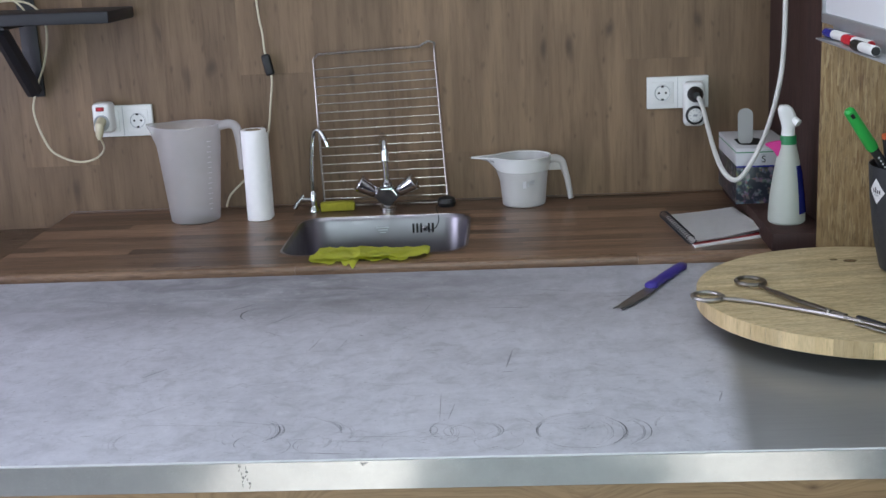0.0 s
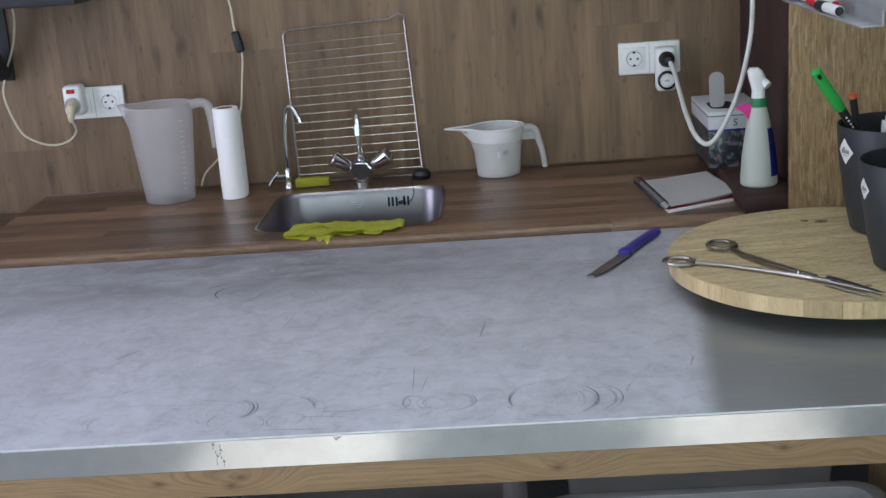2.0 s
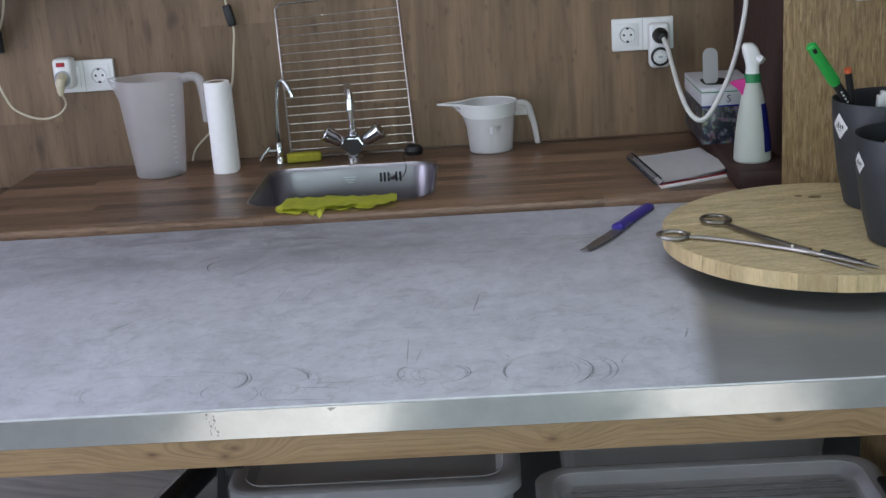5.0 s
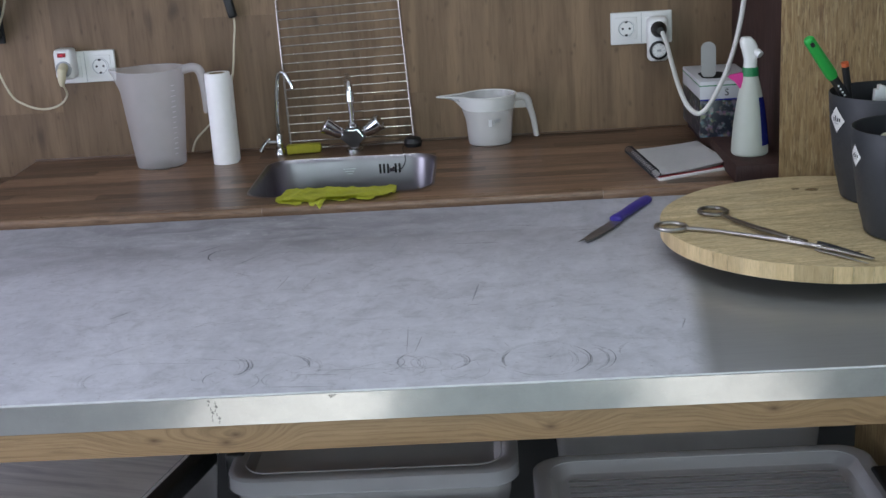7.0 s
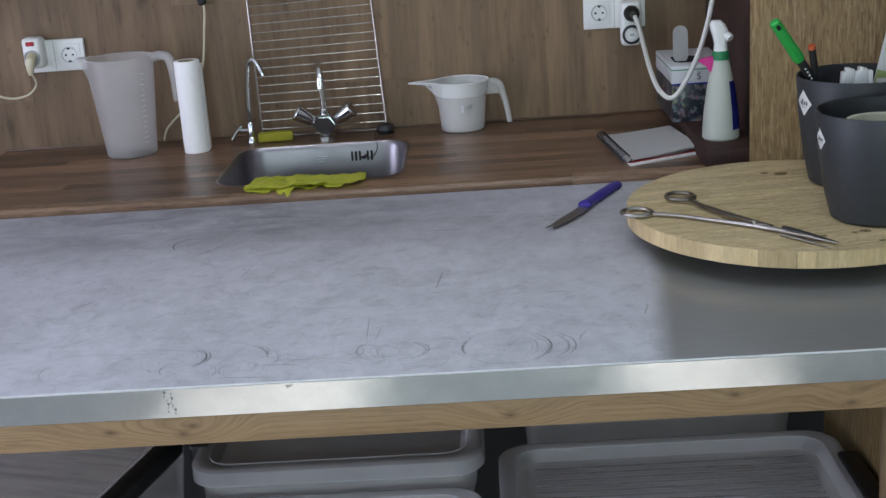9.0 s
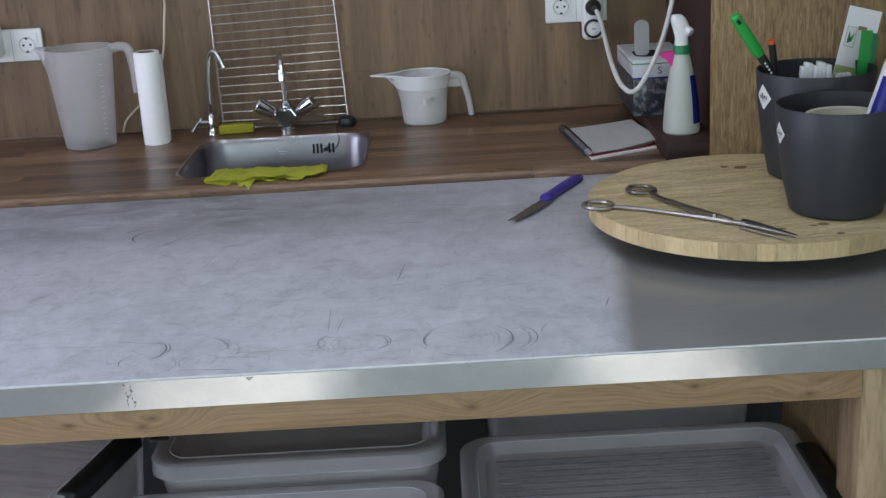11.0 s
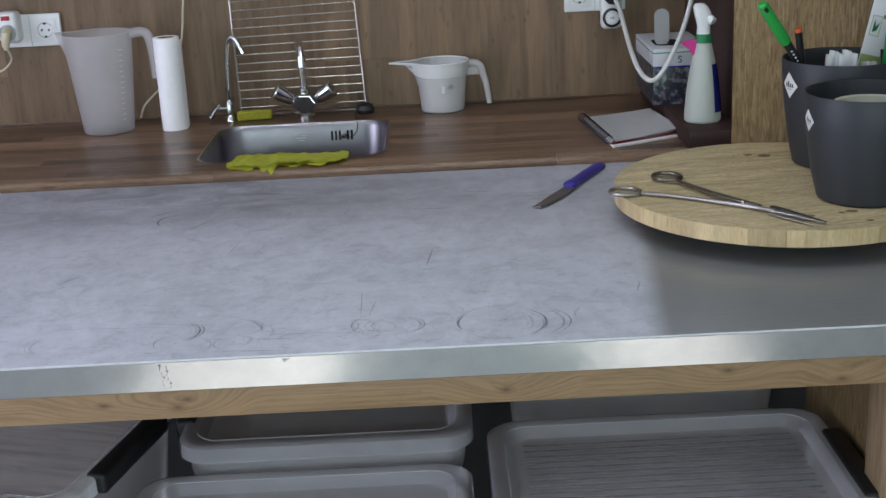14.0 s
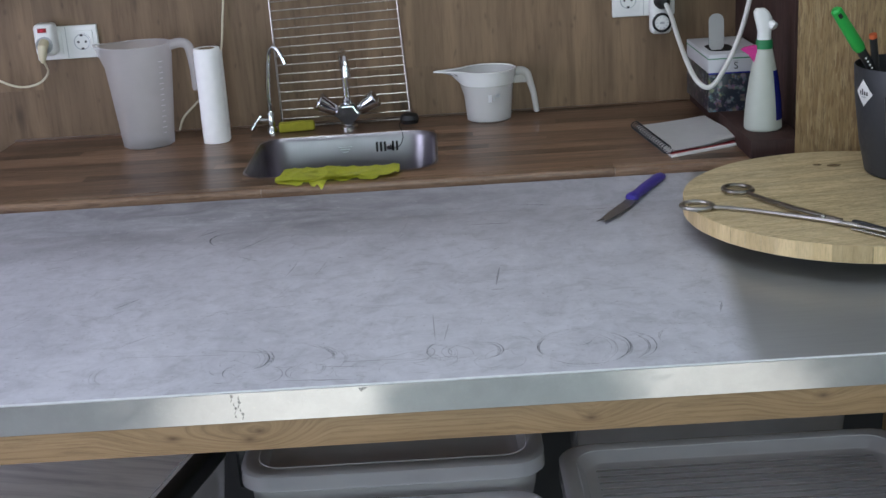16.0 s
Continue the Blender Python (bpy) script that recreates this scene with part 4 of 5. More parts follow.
# ---- cloths over the edge ----
def cloth(name, x0, x1, y_back, hem, seed, label, slant=0.0):
    """A flat limp glove: hem gives (share of the width, reach past the edge) along its ragged front."""
    def sheet(hem, low, pull):
        own = bmesh.new()
        nx, ns = 60, 26
        top = y_back - (YF + 0.012)
        grid = []
        for i in range(nx + 1):
            u = i / nx
            for (u0, h0), (u1, h1) in zip(hem, hem[1:]):
                if u0 <= u <= u1:
                    reach = h0 + (h1 - h0) * (u - u0) / max(1e-6, u1 - u0)
            long = top + reach - pull
            back = 0.006 * noise.noise((u * 5, seed, 9.0))
            col = []
            for j in range(ns + 1):
                s = long * j / ns
                x = x0 + (x1 - x0) * u + slant * (1 - s / long) * (1 - u)
                crease = 1 - min(1.0, abs(noise.noise((x * 15 + seed + pull * 90, s * 12 + x * 14, 1.0))) * 3.4)
                small = 1 - min(1.0, abs(noise.noise((x * 45 - s * 30, s * 35, seed))) * 2.6)
                lift = low + 0.0040 * crease + 0.0014 * small
                if s < top:
                    y, z = y_back + back * (1 - s / top) - s, ZW + lift
                    z -= 0.002 * max(0.0, 1 - (top - s) / 0.010)
                else:
                    q = min((s - top) / 0.020, 1) * math.pi / 2
                    y = YF + 0.012 - (0.017 + 0.7 * lift) * math.sin(q)
                    z = ZW + lift - 0.002 - 0.012 * (1 - math.cos(q)) - max(0, s - top - 0.020)
                col.append(own.verts.new((x + 0.002 * noise.noise((s * 20, u * 4, seed)), y, z)))
            grid.append(col)
        for i in range(nx):
            for j in range(ns):
                own.faces.new((grid[i][j], grid[i + 1][j], grid[i + 1][j + 1], grid[i][j + 1]))
        bmesh.ops.solidify(own, geom=own.faces[:], thickness=0.0014)
        return own

    ob = empty(name, (x0, y_back, ZW), label, "cloth", "cleaning cloths")
    part("lower_layer", sheet(hem, 0.0024, 0.0), M["lime"], ob, smooth=38)
    flap = [(u, 0.3 * h + 0.003 * math.sin(9 * u + seed)) for u, h in hem]
    part("upper_layer", sheet(flap, 0.0060, 0.012), M["lime"], ob, smooth=38)
    return ob


cloth("cleaning_cloth", -0.442, -0.318, 2.558, [(0, -0.022), (0.06, -0.010), (0.28, -0.004), (0.36, 0.006), (0.42, 0.004), (0.46, -0.012), (0.55, -0.010), (0.60, 0.007), (0.66, 0.010), (0.70, 0.004), (0.77, 0.019), (0.81, 0.010), (0.85, -0.016), (0.92, -0.022), (1, -0.028)], 3, "crumpled lime green rubber glove draped over the worktop edge", 0.010)
cloth("cleaning_cloth", -0.326, -0.196, 2.545, [(0, -0.018), (0.12, -0.006), (0.26, -0.010), (0.30, -0.024), (0.36, -0.026), (0.42, -0.008), (0.60, -0.002), (0.68, -0.006), (0.71, -0.034), (0.78, -0.032), (0.82, -0.020), (0.88, -0.026), (0.91, -0.052), (1, -0.046)], 8, "creased lime green rubber glove lying on the worktop edge")


# ---- sockets ----
def socket_plate(cx, cz, label):
    ob = empty("wall_socket", (cx, NORTH, cz), label, "socket", "double wall sockets")
    part("plate", box((cx, NORTH - 0.005, cz), (0.147, 0.010, 0.077), 0.003, segs=3), M["white"], ob)
    part("seam", box((cx, NORTH - 0.0098, cz), (0.0012, 0.002, 0.072)), M["grey"], ob)
    rot = Matrix.Rotation(radians(90), 4, "X")
    for s in (-1, 1):
        x = cx + s * 0.0365
        part("insert", box((x, NORTH - 0.0105, cz), (0.053, 0.003, 0.053), 0.001), M["white"], ob)
        mm = Matrix.Translation((x, NORTH - 0.0125, cz)) @ rot
        well = part("well", spin(0, 0, [(0.0215, -0.0022), (0.0205, 0.0012), (0.0180, 0.0012), (0.0168, -0.010 + 0.011), (0.0165, -0.0012), (0, -0.0012)], 28, m=mm), M["white"], ob)
        part("well_shade", spin(0, 0, [(0.0188, 0.0014), (0.0168, 0.0010)], 28, m=mm), M["grey"], well)
        for hx in (-0.0085, 0.0085):
            part("hole", spin(hx, 0, [(0, -0.0004), (0.0028, -0.0004), (0.0028, -0.002)], 10, m=mm), M["shadowgap"], well)
        for hz in (-0.0155, 0.0155):
            part("earth_clip", box((x, NORTH - 0.0132, cz + hz), (0.006, 0.003, 0.0045), 0.0006), M["shadowgap"], well)
    return ob


socket_plate(0.383, 1.1475, "white double wall socket with a timer plugged in")
socket_plate(-0.974, 1.130, "white double wall socket with a switched plug")

tm = empty("plug_timer", (0.417, NORTH - 0.03, 1.12), "white plug-in timer switch with a round dial", "timer")
part("housing", box((0.4185, NORTH - 0.030, 1.122), (0.050, 0.038, 0.106), 0.012, segs=4), M["white"], tm)
rx = Matrix.Rotation(radians(90), 4, "X")
dm = Matrix.Translation((0.4185, NORTH - 0.050, 1.097)) @ rx
dial = part("dial", spin(0, 0, [(0, 0.006), (0.0150, 0.006), (0.0170, 0.004), (0.0170, -0.002)], 30, m=dm), M["white"], tm)
part("ring", spin(0, 0, [(0.0225, 0.0), (0.0225, 0.004), (0.0172, 0.0065), (0.0172, 0.0)], 30, m=dm), M["black"], tm, "dark dial ring")
for k in range(10):
    a = radians(36 * k)
    part("mark", box((0.4185 + 0.0125 * math.cos(a), NORTH - 0.0562, 1.097 + 0.0125 * math.sin(a)), (0.0035, 0.0012, 0.0012), 0, Matrix.Rotation(-a, 4, "Y")), M["grey"], dial)
part("pointer", box((0.4185, NORTH - 0.0566, 1.097), (0.010, 0.0012, 0.005)), M["grey"], dial)
pm = Matrix.Translation((0.4185, NORTH - 0.050, 1.147)) @ rx
cord = empty("power_cord", (0.4185, NORTH - 0.06, 1.147), "thick white power cord with a black plug", "cable")
part("plug", spin(0, 0, [(0, 0.030), (0.008, 0.030), (0.013, 0.022), (0.0185, 0.010), (0.0185, -0.002), (0, -0.002)], 24, m=pm), M["black"], cord, "round black plug")
part("cord", tube(smooth_path([(0.423, NORTH - 0.075, 1.143), (0.428, 2.92, 1.121), (0.429, 2.86, 1.090), (0.431, 2.76, 1.045), (0.441, 2.70, 1.012), (0.463, 2.68, 0.999), (0.489, 2.68, 1.025), (0.524, 2.68, 1.097), (0.548, 2.68, 1.185), (0.559, 2.68, 1.273), (0.560, 2.68, 1.45), (0.555, 2.70, 1.90), (0.55, 2.75, 2.49)], 8), 0.0054, 10), M["cable"], cord)

sw = empty("switched_plug", (-1.013, NORTH - 0.03, 1.13), "white switched adapter plug with a lit red switch", "plug")
part("housing", box((-1.013, NORTH - 0.034, 1.144), (0.046, 0.046, 0.074), 0.010, segs=4), M["white"], sw)
part("switch", box((-1.014, NORTH - 0.0575, 1.167), (0.020, 0.004, 0.010), 0.001), M["cover_red"], sw, "dark red rocker switch")
part("switch_light", box((-1.014, NORTH - 0.0596, 1.167), (0.007, 0.002, 0.005), 0.0008), M["glow"], sw, "glowing red lens")
sm = Matrix.Translation((-1.013, NORTH - 0.057, 1.133)) @ rx
part("well", spin(0, 0, [(0.0195, 0.0), (0.0195, 0.003), (0.0175, 0.003), (0.0172, 0.0005), (0, 0.0005)], 26, m=sm), M["grey"], sw)
cl = empty("lamp_cord", (-1.013, NORTH - 0.07, 1.12), "thin cream cord with a flat plug", "cable")
part("plug", tube([(-1.013, NORTH - 0.056, 1.138), (-1.013, NORTH - 0.074, 1.130), (-1.015, NORTH - 0.078, 1.108), (-1.016, NORTH - 0.076, 1.096)], [0.012, 0.0115, 0.009, 0.005], 12), M["cream"], cl)
part("cord", tube(smooth_path([(-1.016, 2.965, 1.098), (-1.018, 2.99, 1.068), (-1.045, 3.0, 1.043), (-1.087, 3.0, 1.036), (-1.13, 3.0, 1.05), (-1.161, 3.0, 1.078), (-1.186, 3.0, 1.156), (-1.176, 3.0, 1.211), (-1.144, 3.0, 1.285), (-1.130, 3.0, 1.352), (-1.136, 2.995, 1.396), (-1.160, 2.99, 1.424), (-1.206, 2.99, 1.434), (-1.27, 2.99, 1.43), (-1.5, 3.0, 1.42)], 7), 0.0027, 8), M["cable_cream"], cl)
part("cord", tube(smooth_path([(-1.168, 2.985, 1.404), (-1.185, 2.985, 1.425), (-1.21, 2.985, 1.445), (-1.26, 2.985, 1.47)], 5), 0.0027, 8), M["cable_cream"], cl)

hc = empty("hanging_cord", (-0.61, NORTH - 0.015, 1.25), "thin cream cord with an inline switch hanging on the wall", "cable")
part("cord", tube(smooth_path([(-0.630, 3.026, 2.45), (-0.628, 3.026, 1.70), (-0.619, 3.024, 1.41), (-0.610, 3.022, 1.329), (-0.608, 3.022, 1.285), (-0.596, 3.022, 1.225), (-0.603, 3.024, 1.165), (-0.617, 3.024, 1.082), (-0.650, 3.024, 1.005), (-0.690, 3.022, 0.966), (-0.722, 3.022, 0.935), (-0.735, 3.024, 0.905)], 7), 0.0026, 8), M["cable_cream"], hc)
part("inline_switch", box((-0.602, 3.018, 1.254), (0.021, 0.018, 0.052), 0.006, Matrix.Rotation(radians(-12), 4, "Y"), 3), M["black"], hc, "dark brown inline cord switch")

# ---- shelf bracket ----
br = empty("shelf_bracket", (-1.19, NORTH - 0.01, 1.3), "black steel bracket holding a dark shelf", "bracket")
part("wall_arm", box((-1.186, NORTH - 0.004, 1.36), (0.044, 0.008, 0.325), 0.002), M["iron"], br)
part("strut", tube([(-1.184, 3.012, 1.215), (-1.190, 2.86, 1.375)], 0.021, 8), M["iron"], br)
part("top_arm", box((-1.188, 2.93, 1.378), (0.044, 0.20, 0.008), 0.002), M["iron"], br)
thing("wall_shelf", box((-1.275, 2.925, 1.3975), (0.71, 0.20, 0.027), 0.003, Matrix.Rotation(radians(0.6), 4, "Y")), M["iron"], "dark painted shelf on steel brackets", "shelf")

# ---- measuring jugs and roll ----
jx, jy = -0.783, 2.905
jug = empty("measuring_jug", (jx, jy, ZW), "large empty cloudy plastic measuring jug on the worktop", "jug")
H = 0.232


def jug_ring(r, z, lip=0.0, n=48):
    pts = []
    for i in range(n):
        a = 2 * math.pi * i / n
        k = max(0.0, math.cos(a - math.pi)) ** 14
        pts.append((jx + (r + lip * k) * math.cos(a), jy + (r + lip * k) * math.sin(a), z + 0.004 * k * (lip > 0)))
    return pts


R0, R1 = 0.058, 0.077
outer = [(R0 - 0.006, 0), (R0, 0.004), (R0 + 0.0152, 0.18), (R1 - 0.001, H - 0.012), (R1 + 0.001, H)]
loops = [jug_ring(r, ZW + z, 0.022 * max(0, (z / H - 0.72) / 0.28)) for r, z in outer]
part("vessel", loft(loops, True, False), M["jug"], jug)
part("rim", tube(jug_ring(R1, ZW + H, 0.022), 0.0016, 6, closed=True), M["jug"], jug, "thickened pouring rim")
hp = smooth_path([(jx + R1 - 0.004, jy, ZW + H - 0.006), (jx + R1 + 0.022, jy - 0.004, ZW + H - 0.001), (jx + R1 + 0.040, jy - 0.006, ZW + H - 0.010), (jx + R1 + 0.046, jy - 0.006, ZW + H - 0.045), (jx + R1 + 0.046, jy - 0.006, ZW + H - 0.110)], 6)
part("handle", tube(hp, [0.011] * (len(hp) - 8) + [0.0105, 0.010, 0.0095, 0.009, 0.0085, 0.008, 0.0075, 0.006], 12), M["jug"], jug)
for k in range(14):
    z = ZW + 0.035 + 0.0125 * k
    rr = R0 + (R1 - R0) * (z - ZW) / H
    a = radians(-38)
    part("scale_mark", box((jx + (rr + 0.0004) * math.cos(a), jy + (rr + 0.0004) * math.sin(a), z), (0.012 if k % 2 else 0.008, 0.0006, 0.0012), 0, rz(52)), M["grey"], jug)

rx_, ry_ = -0.625, 2.893
roll = empty("paper_roll", (rx_, ry_, ZW), "white kitchen paper roll standing on the worktop", "paper roll")
pr = [(0.019, ZW + 0.216), (0.0288, ZW + 0.2165), (0.0298, ZW + 0.2145), (0.0300, ZW + 0.20), (0.0296, ZW + 0.10), (0.0300, ZW + 0.03), (0.0297, ZW + 0.001), (0.019, ZW)]
part("paper", spin(rx_, ry_, pr, 40), M["paper"], roll)
part("core", spin(rx_, ry_, [(0.0192, ZW + 0.2158), (0.0172, ZW + 0.2158), (0.0172, ZW + 0.0005), (0.0192, ZW + 0.0005)], 28), plain("cardboard", (0.30, 0.22, 0.14), 0.8), roll, "brown cardboard core")
part("loose_sheet", box((rx_ + 0.0305, ry_ + 0.010, ZW + 0.105), (0.0012, 0.020, 0.205), 0.0004), M["paper"], roll)

qx, qy = 0.007, 2.962
pj = empty("pouring_jug", (qx, qy, ZW), "small white plastic measuring jug with a long spout", "jug")
hq = 0.118


def pj_ring(r, z, lip=0.0, n=48, dz=0.0):
    pts = []
    for i in range(n):
        a = 2 * math.pi * i / n
        k = max(0.0, math.cos(a - math.pi)) ** 22
        pts.append((qx + (r + lip * k) * math.cos(a), qy + r * math.sin(a) * (1 - 0.1 * k), z + dz * k))
    return pts


pro = [(0.047, 0.0, 0, 0), (0.0515, 0.003, 0, 0), (0.0565, 0.060, 0, 0), (0.0600, 0.086, 0.006, 0.004), (0.063, 0.100, 0.022, 0.010), (0.066, hq, 0.057, 0.0)]
loops = [pj_ring(r, ZW + z, l, dz=q) for r, z, l, q in pro] + [pj_ring(r - 0.002, ZW + z + (0.002 if z < 0.01 else 0), l, dz=q) for r, z, l, q in reversed(pro)]
part("vessel", loft(loops, True, True), M["jug_white"], pj)
bandl = [pj_ring(r + 0.0006, ZW + z, l, dz=q) for r, z, l, q in pro[3:]]
part("white_band", loft(bandl), M["white"], pj, "white upper band")
part("rim", tube([(p[0], p[1], p[2]) for p in pj_ring(0.066, ZW + hq, 0.057)], 0.0022, 6, closed=True), M["white"], pj)
hp = smooth_path([(qx + 0.062, qy, ZW + hq - 0.010), (qx + 0.080, qy - 0.002, ZW + hq - 0.008), (qx + 0.093, qy - 0.003, ZW + hq - 0.016), (qx + 0.099, qy - 0.004, ZW + hq - 0.036), (qx + 0.106, qy - 0.004, ZW + 0.055), (qx + 0.112, qy - 0.005, ZW + 0.012)], 6)
part("handle", tube(hp, [0.0105 - 0.0042 * i / (len(hp) - 1) for i in range(len(hp))], 12), M["jug_white"], pj)
part("handle_web", box((qx + 0.076, qy - 0.002, ZW + hq - 0.026), (0.034, 0.005, 0.020), 0.0015), M["jug_white"], pj)
for k, (a, z, w, hgt, c) in enumerate(((-88, 0.060, 0.008, 0.020, "card"), (-79, 0.058, 0.004, 0.010, "grey"), (-70, 0.064, 0.012, 0.008, "grey"))):
    rr = 0.0518 + 0.005 * (z / 0.06) + 0.0002
    part("printed_mark", box((qx + rr * math.cos(radians(a)), qy + rr * math.sin(radians(a)), ZW + z), (w, 0.0006, hgt), 0, rz(a + 90)), M[c], pj)


# ---- notebook ----
nb = empty("notebook", (0.41, 2.64, ZW), "open spiral notebook with blank pages and red back cover", "notebook")
quad = [(0.318, 2.745), (0.345, 2.500), (0.500, 2.572), (0.470, 2.780)]
low = [(x + 0.004, y - 0.013) for x, y in quad]
part("page", slab(low, ZW + 0.0002, ZW + 0.0045), M["paper"], nb, "lower page stack")
part("cover", slab([(x + 0.003, y - 0.004) for x, y in quad], ZW + 0.0047, ZW + 0.0058), M["cover_red"], nb, "red cardboard back cover")
for k in range(3):
    sh = [(x + 0.002 * k - 0.001 * (k % 2), y - 0.001 * k) for x, y in quad]
    own = bmesh.new()
    n = 8
    g = []
    for i in range(n + 1):
        row = []
        for j in range(n + 1):
            u, v = i / n, j / n
            p = Vector((*sh[0], 0)).lerp(Vector((*sh[3], 0)), u).lerp(Vector((*sh[1], 0)).lerp(Vector((*sh[2], 0)), u), v)
            p.z = ZW + 0.0078 + 0.0020 * k + 0.003 * math.sin(5 * u + 2 * v + k) * v * u + 0.006 * u * u * (0.35 + 0.3 * k) * (1 - 0.5 * v)
            row.append(own.verts.new(p))
        g.append(row)
    for i in range(n):
        for j in range(n):
            own.faces.new((g[i][j], g[i + 1][j], g[i + 1][j + 1], g[i][j + 1]))
    bmesh.ops.solidify(own, geom=own.faces[:], thickness=-0.0018)
    part("page", own, M["paper"], nb, smooth=60)
a, b = Vector((0.316, 2.745, ZW + 0.011)), Vector((0.343, 2.500, ZW + 0.011))
side = Vector((0.9, 0.1, 0)).normalized()
coil = []
for i in range(17 * 12 + 1):
    t = i / (17 * 12)
    an = 2 * math.pi * 17 * t
    coil.append(a.lerp(b, t) + side * (0.010 * math.cos(an)) + Vector((0, 0, 0.008 * math.sin(an) + 0.002)))
part("spiral", tube(coil, 0.0013, 5), M["iron"], nb, "black wire spiral")

# ---- glove box ----
gb = empty("glove_box", (0.535, 2.83, 0.937), "open cardboard box of disposable gloves on the ledge", "box")
gx0, gx1, gy0, gy1, gz = 0.470, 0.592, 2.715, 2.950, 0.9372
part("lower_body", box(((gx0 + gx1) / 2, (gy0 + gy1) / 2, gz + 0.042), (gx1 - gx0, gy1 - gy0, 0.084), 0.001), M["printed"], gb, "dark printed picture of small coloured blots")
part("upper_body", box(((gx0 + gx1) / 2, (gy0 + gy1) / 2, gz + 0.104), (gx1 - gx0 + 0.001, gy1 - gy0 + 0.001, 0.039), 0.001), M["card"], gb, "white printed cardboard, greyed as in shade")
part("stripe", box(((gx0 + gx1) / 2, gy0 - 0.0006, gz + 0.1145), (gx1 - gx0 + 0.0012, 0.0012, 0.0022)), M["darkgreen"], gb)
part("stripe", box((gx0 - 0.0006, (gy0 + gy1) / 2, gz + 0.1145), (0.0012, gy1 - gy0, 0.0022)), M["darkgreen"], gb)
part("stripe", box(((gx0 + gx1) / 2, gy0 - 0.0008, gz + 0.0835), (gx1 - gx0 + 0.0012, 0.0012, 0.003)), M["blue"], gb)
part("opening", slab(rounded(0.512, 2.80, 0.028, 0.045, 0.02), gz + 0.1238, gz + 0.1246), M["shadowgap"], gb)
part("flap", slab(rounded(0, 0, 0.0165, 0.040, 0.015), -0.0006, 0.0006, m=Matrix.Translation((0.499, 2.775, gz + 0.162)) @ Matrix.Rotation(radians(86), 4, "X")), M["flap"], gb, "raised perforated flap, darkened as in shade")
txt = bpy.data.curves.new("size_letter", "FONT")
txt.body, txt.size, txt.extrude, txt.align_x = "S", 0.021, 0.0003, "CENTER"
txt.materials.append(M["black"])
to = new("size_letter", txt)
to.parent = gb
to.matrix_parent_inverse = gb.matrix_basis.inverted()
to.matrix_basis = Matrix.Translation((0.528, gy0 - 0.0014, gz + 0.092)) @ rx
for k, w in enumerate((0.012, 0.020)):
    part("print_line", box((0.528 - 0.025 * k, gy0 - 0.0008, gz + 0.1085 - 0.020 * k), (w, 0.0012, 0.0012)), M["grey"], gb)

# ---- spray bottle ----
bx, by, bz = 0.541, 2.536, 0.9372
sb = empty("spray_bottle", (bx, by, bz), "white plastic spray bottle with a pink trigger", "spray bottle")
part("bottle", spin(bx, by, [(0.0, bz), (0.034, bz), (0.0375, bz + 0.004), (0.0372, bz + 0.02), (0.034, bz + 0.060), (0.0285, bz + 0.100), (0.0235, bz + 0.128), (0.0195, bz + 0.148), (0.0165, bz + 0.160), (0.0150, bz + 0.166), (0.0, bz + 0.166)], 36), M["bottle"], sb)
lab = []
for i in range(12):
    a = radians(-62 + 10 * i)
    lab.append(a)
own = bmesh.new()
cols = []
for a in lab:
    c = []
    for r, z in ((0.0378, 0.022), (0.0347, 0.060), (0.0293, 0.100), (0.0255, 0.120)):
        c.append(own.verts.new((bx + (r + 0.0006) * math.cos(a), by + (r + 0.0006) * math.sin(a), bz + z)))
    cols.append(c)
for c, e in zip(cols, cols[1:]):
    for q in range(3):
        own.faces.new((c[q], e[q], e[q + 1], c[q + 1]))
bmesh.ops.solidify(own, geom=own.faces[:], thickness=0.0005)
part("label", own, M["blue"], sb, "dark blue label")
part("collar", spin(bx, by, [(0.0, bz + 0.162), (0.0168, bz + 0.162), (0.0172, bz + 0.166), (0.0158, bz + 0.180), (0.0, bz + 0.180)], 28), M["darkgreen"], sb, "green screw collar")
own = bmesh.new()
hl = []
for x0, x1, yw, z in ((-0.014, 0.013, 0.013, 0.180), (-0.013, 0.013, 0.012, 0.195), (-0.016, 0.015, 0.012, 0.208), (-0.020, 0.014, 0.012, 0.222), (-0.022, 0.008, 0.011, 0.234), (-0.018, 0.000, 0.008, 0.241)):
    hl.append(at_height(rounded(bx + (x0 + x1) / 2, by, (x1 - x0) / 2, yw, min(yw, (x1 - x0) / 2) * 0.8, 4), bz + z))
part("head", loft(hl, True, True), M["white"], sb, "white spray head")
part("nozzle", tube([(bx + 0.010, by - 0.006, bz + 0.212), (bx + 0.017, by - 0.014, bz + 0.205)], 0.008, 12), M["white"], sb)
part("trigger", slab([(-0.014, 0.170), (-0.040, 0.166), (-0.046, 0.162), (-0.030, 0.150), (-0.020, 0.135), (-0.014, 0.140)], -0.007, 0.007, 0.002, m=Matrix.Translation((bx, by, bz)) @ rx), M["pink"], sb, "pink trigger")

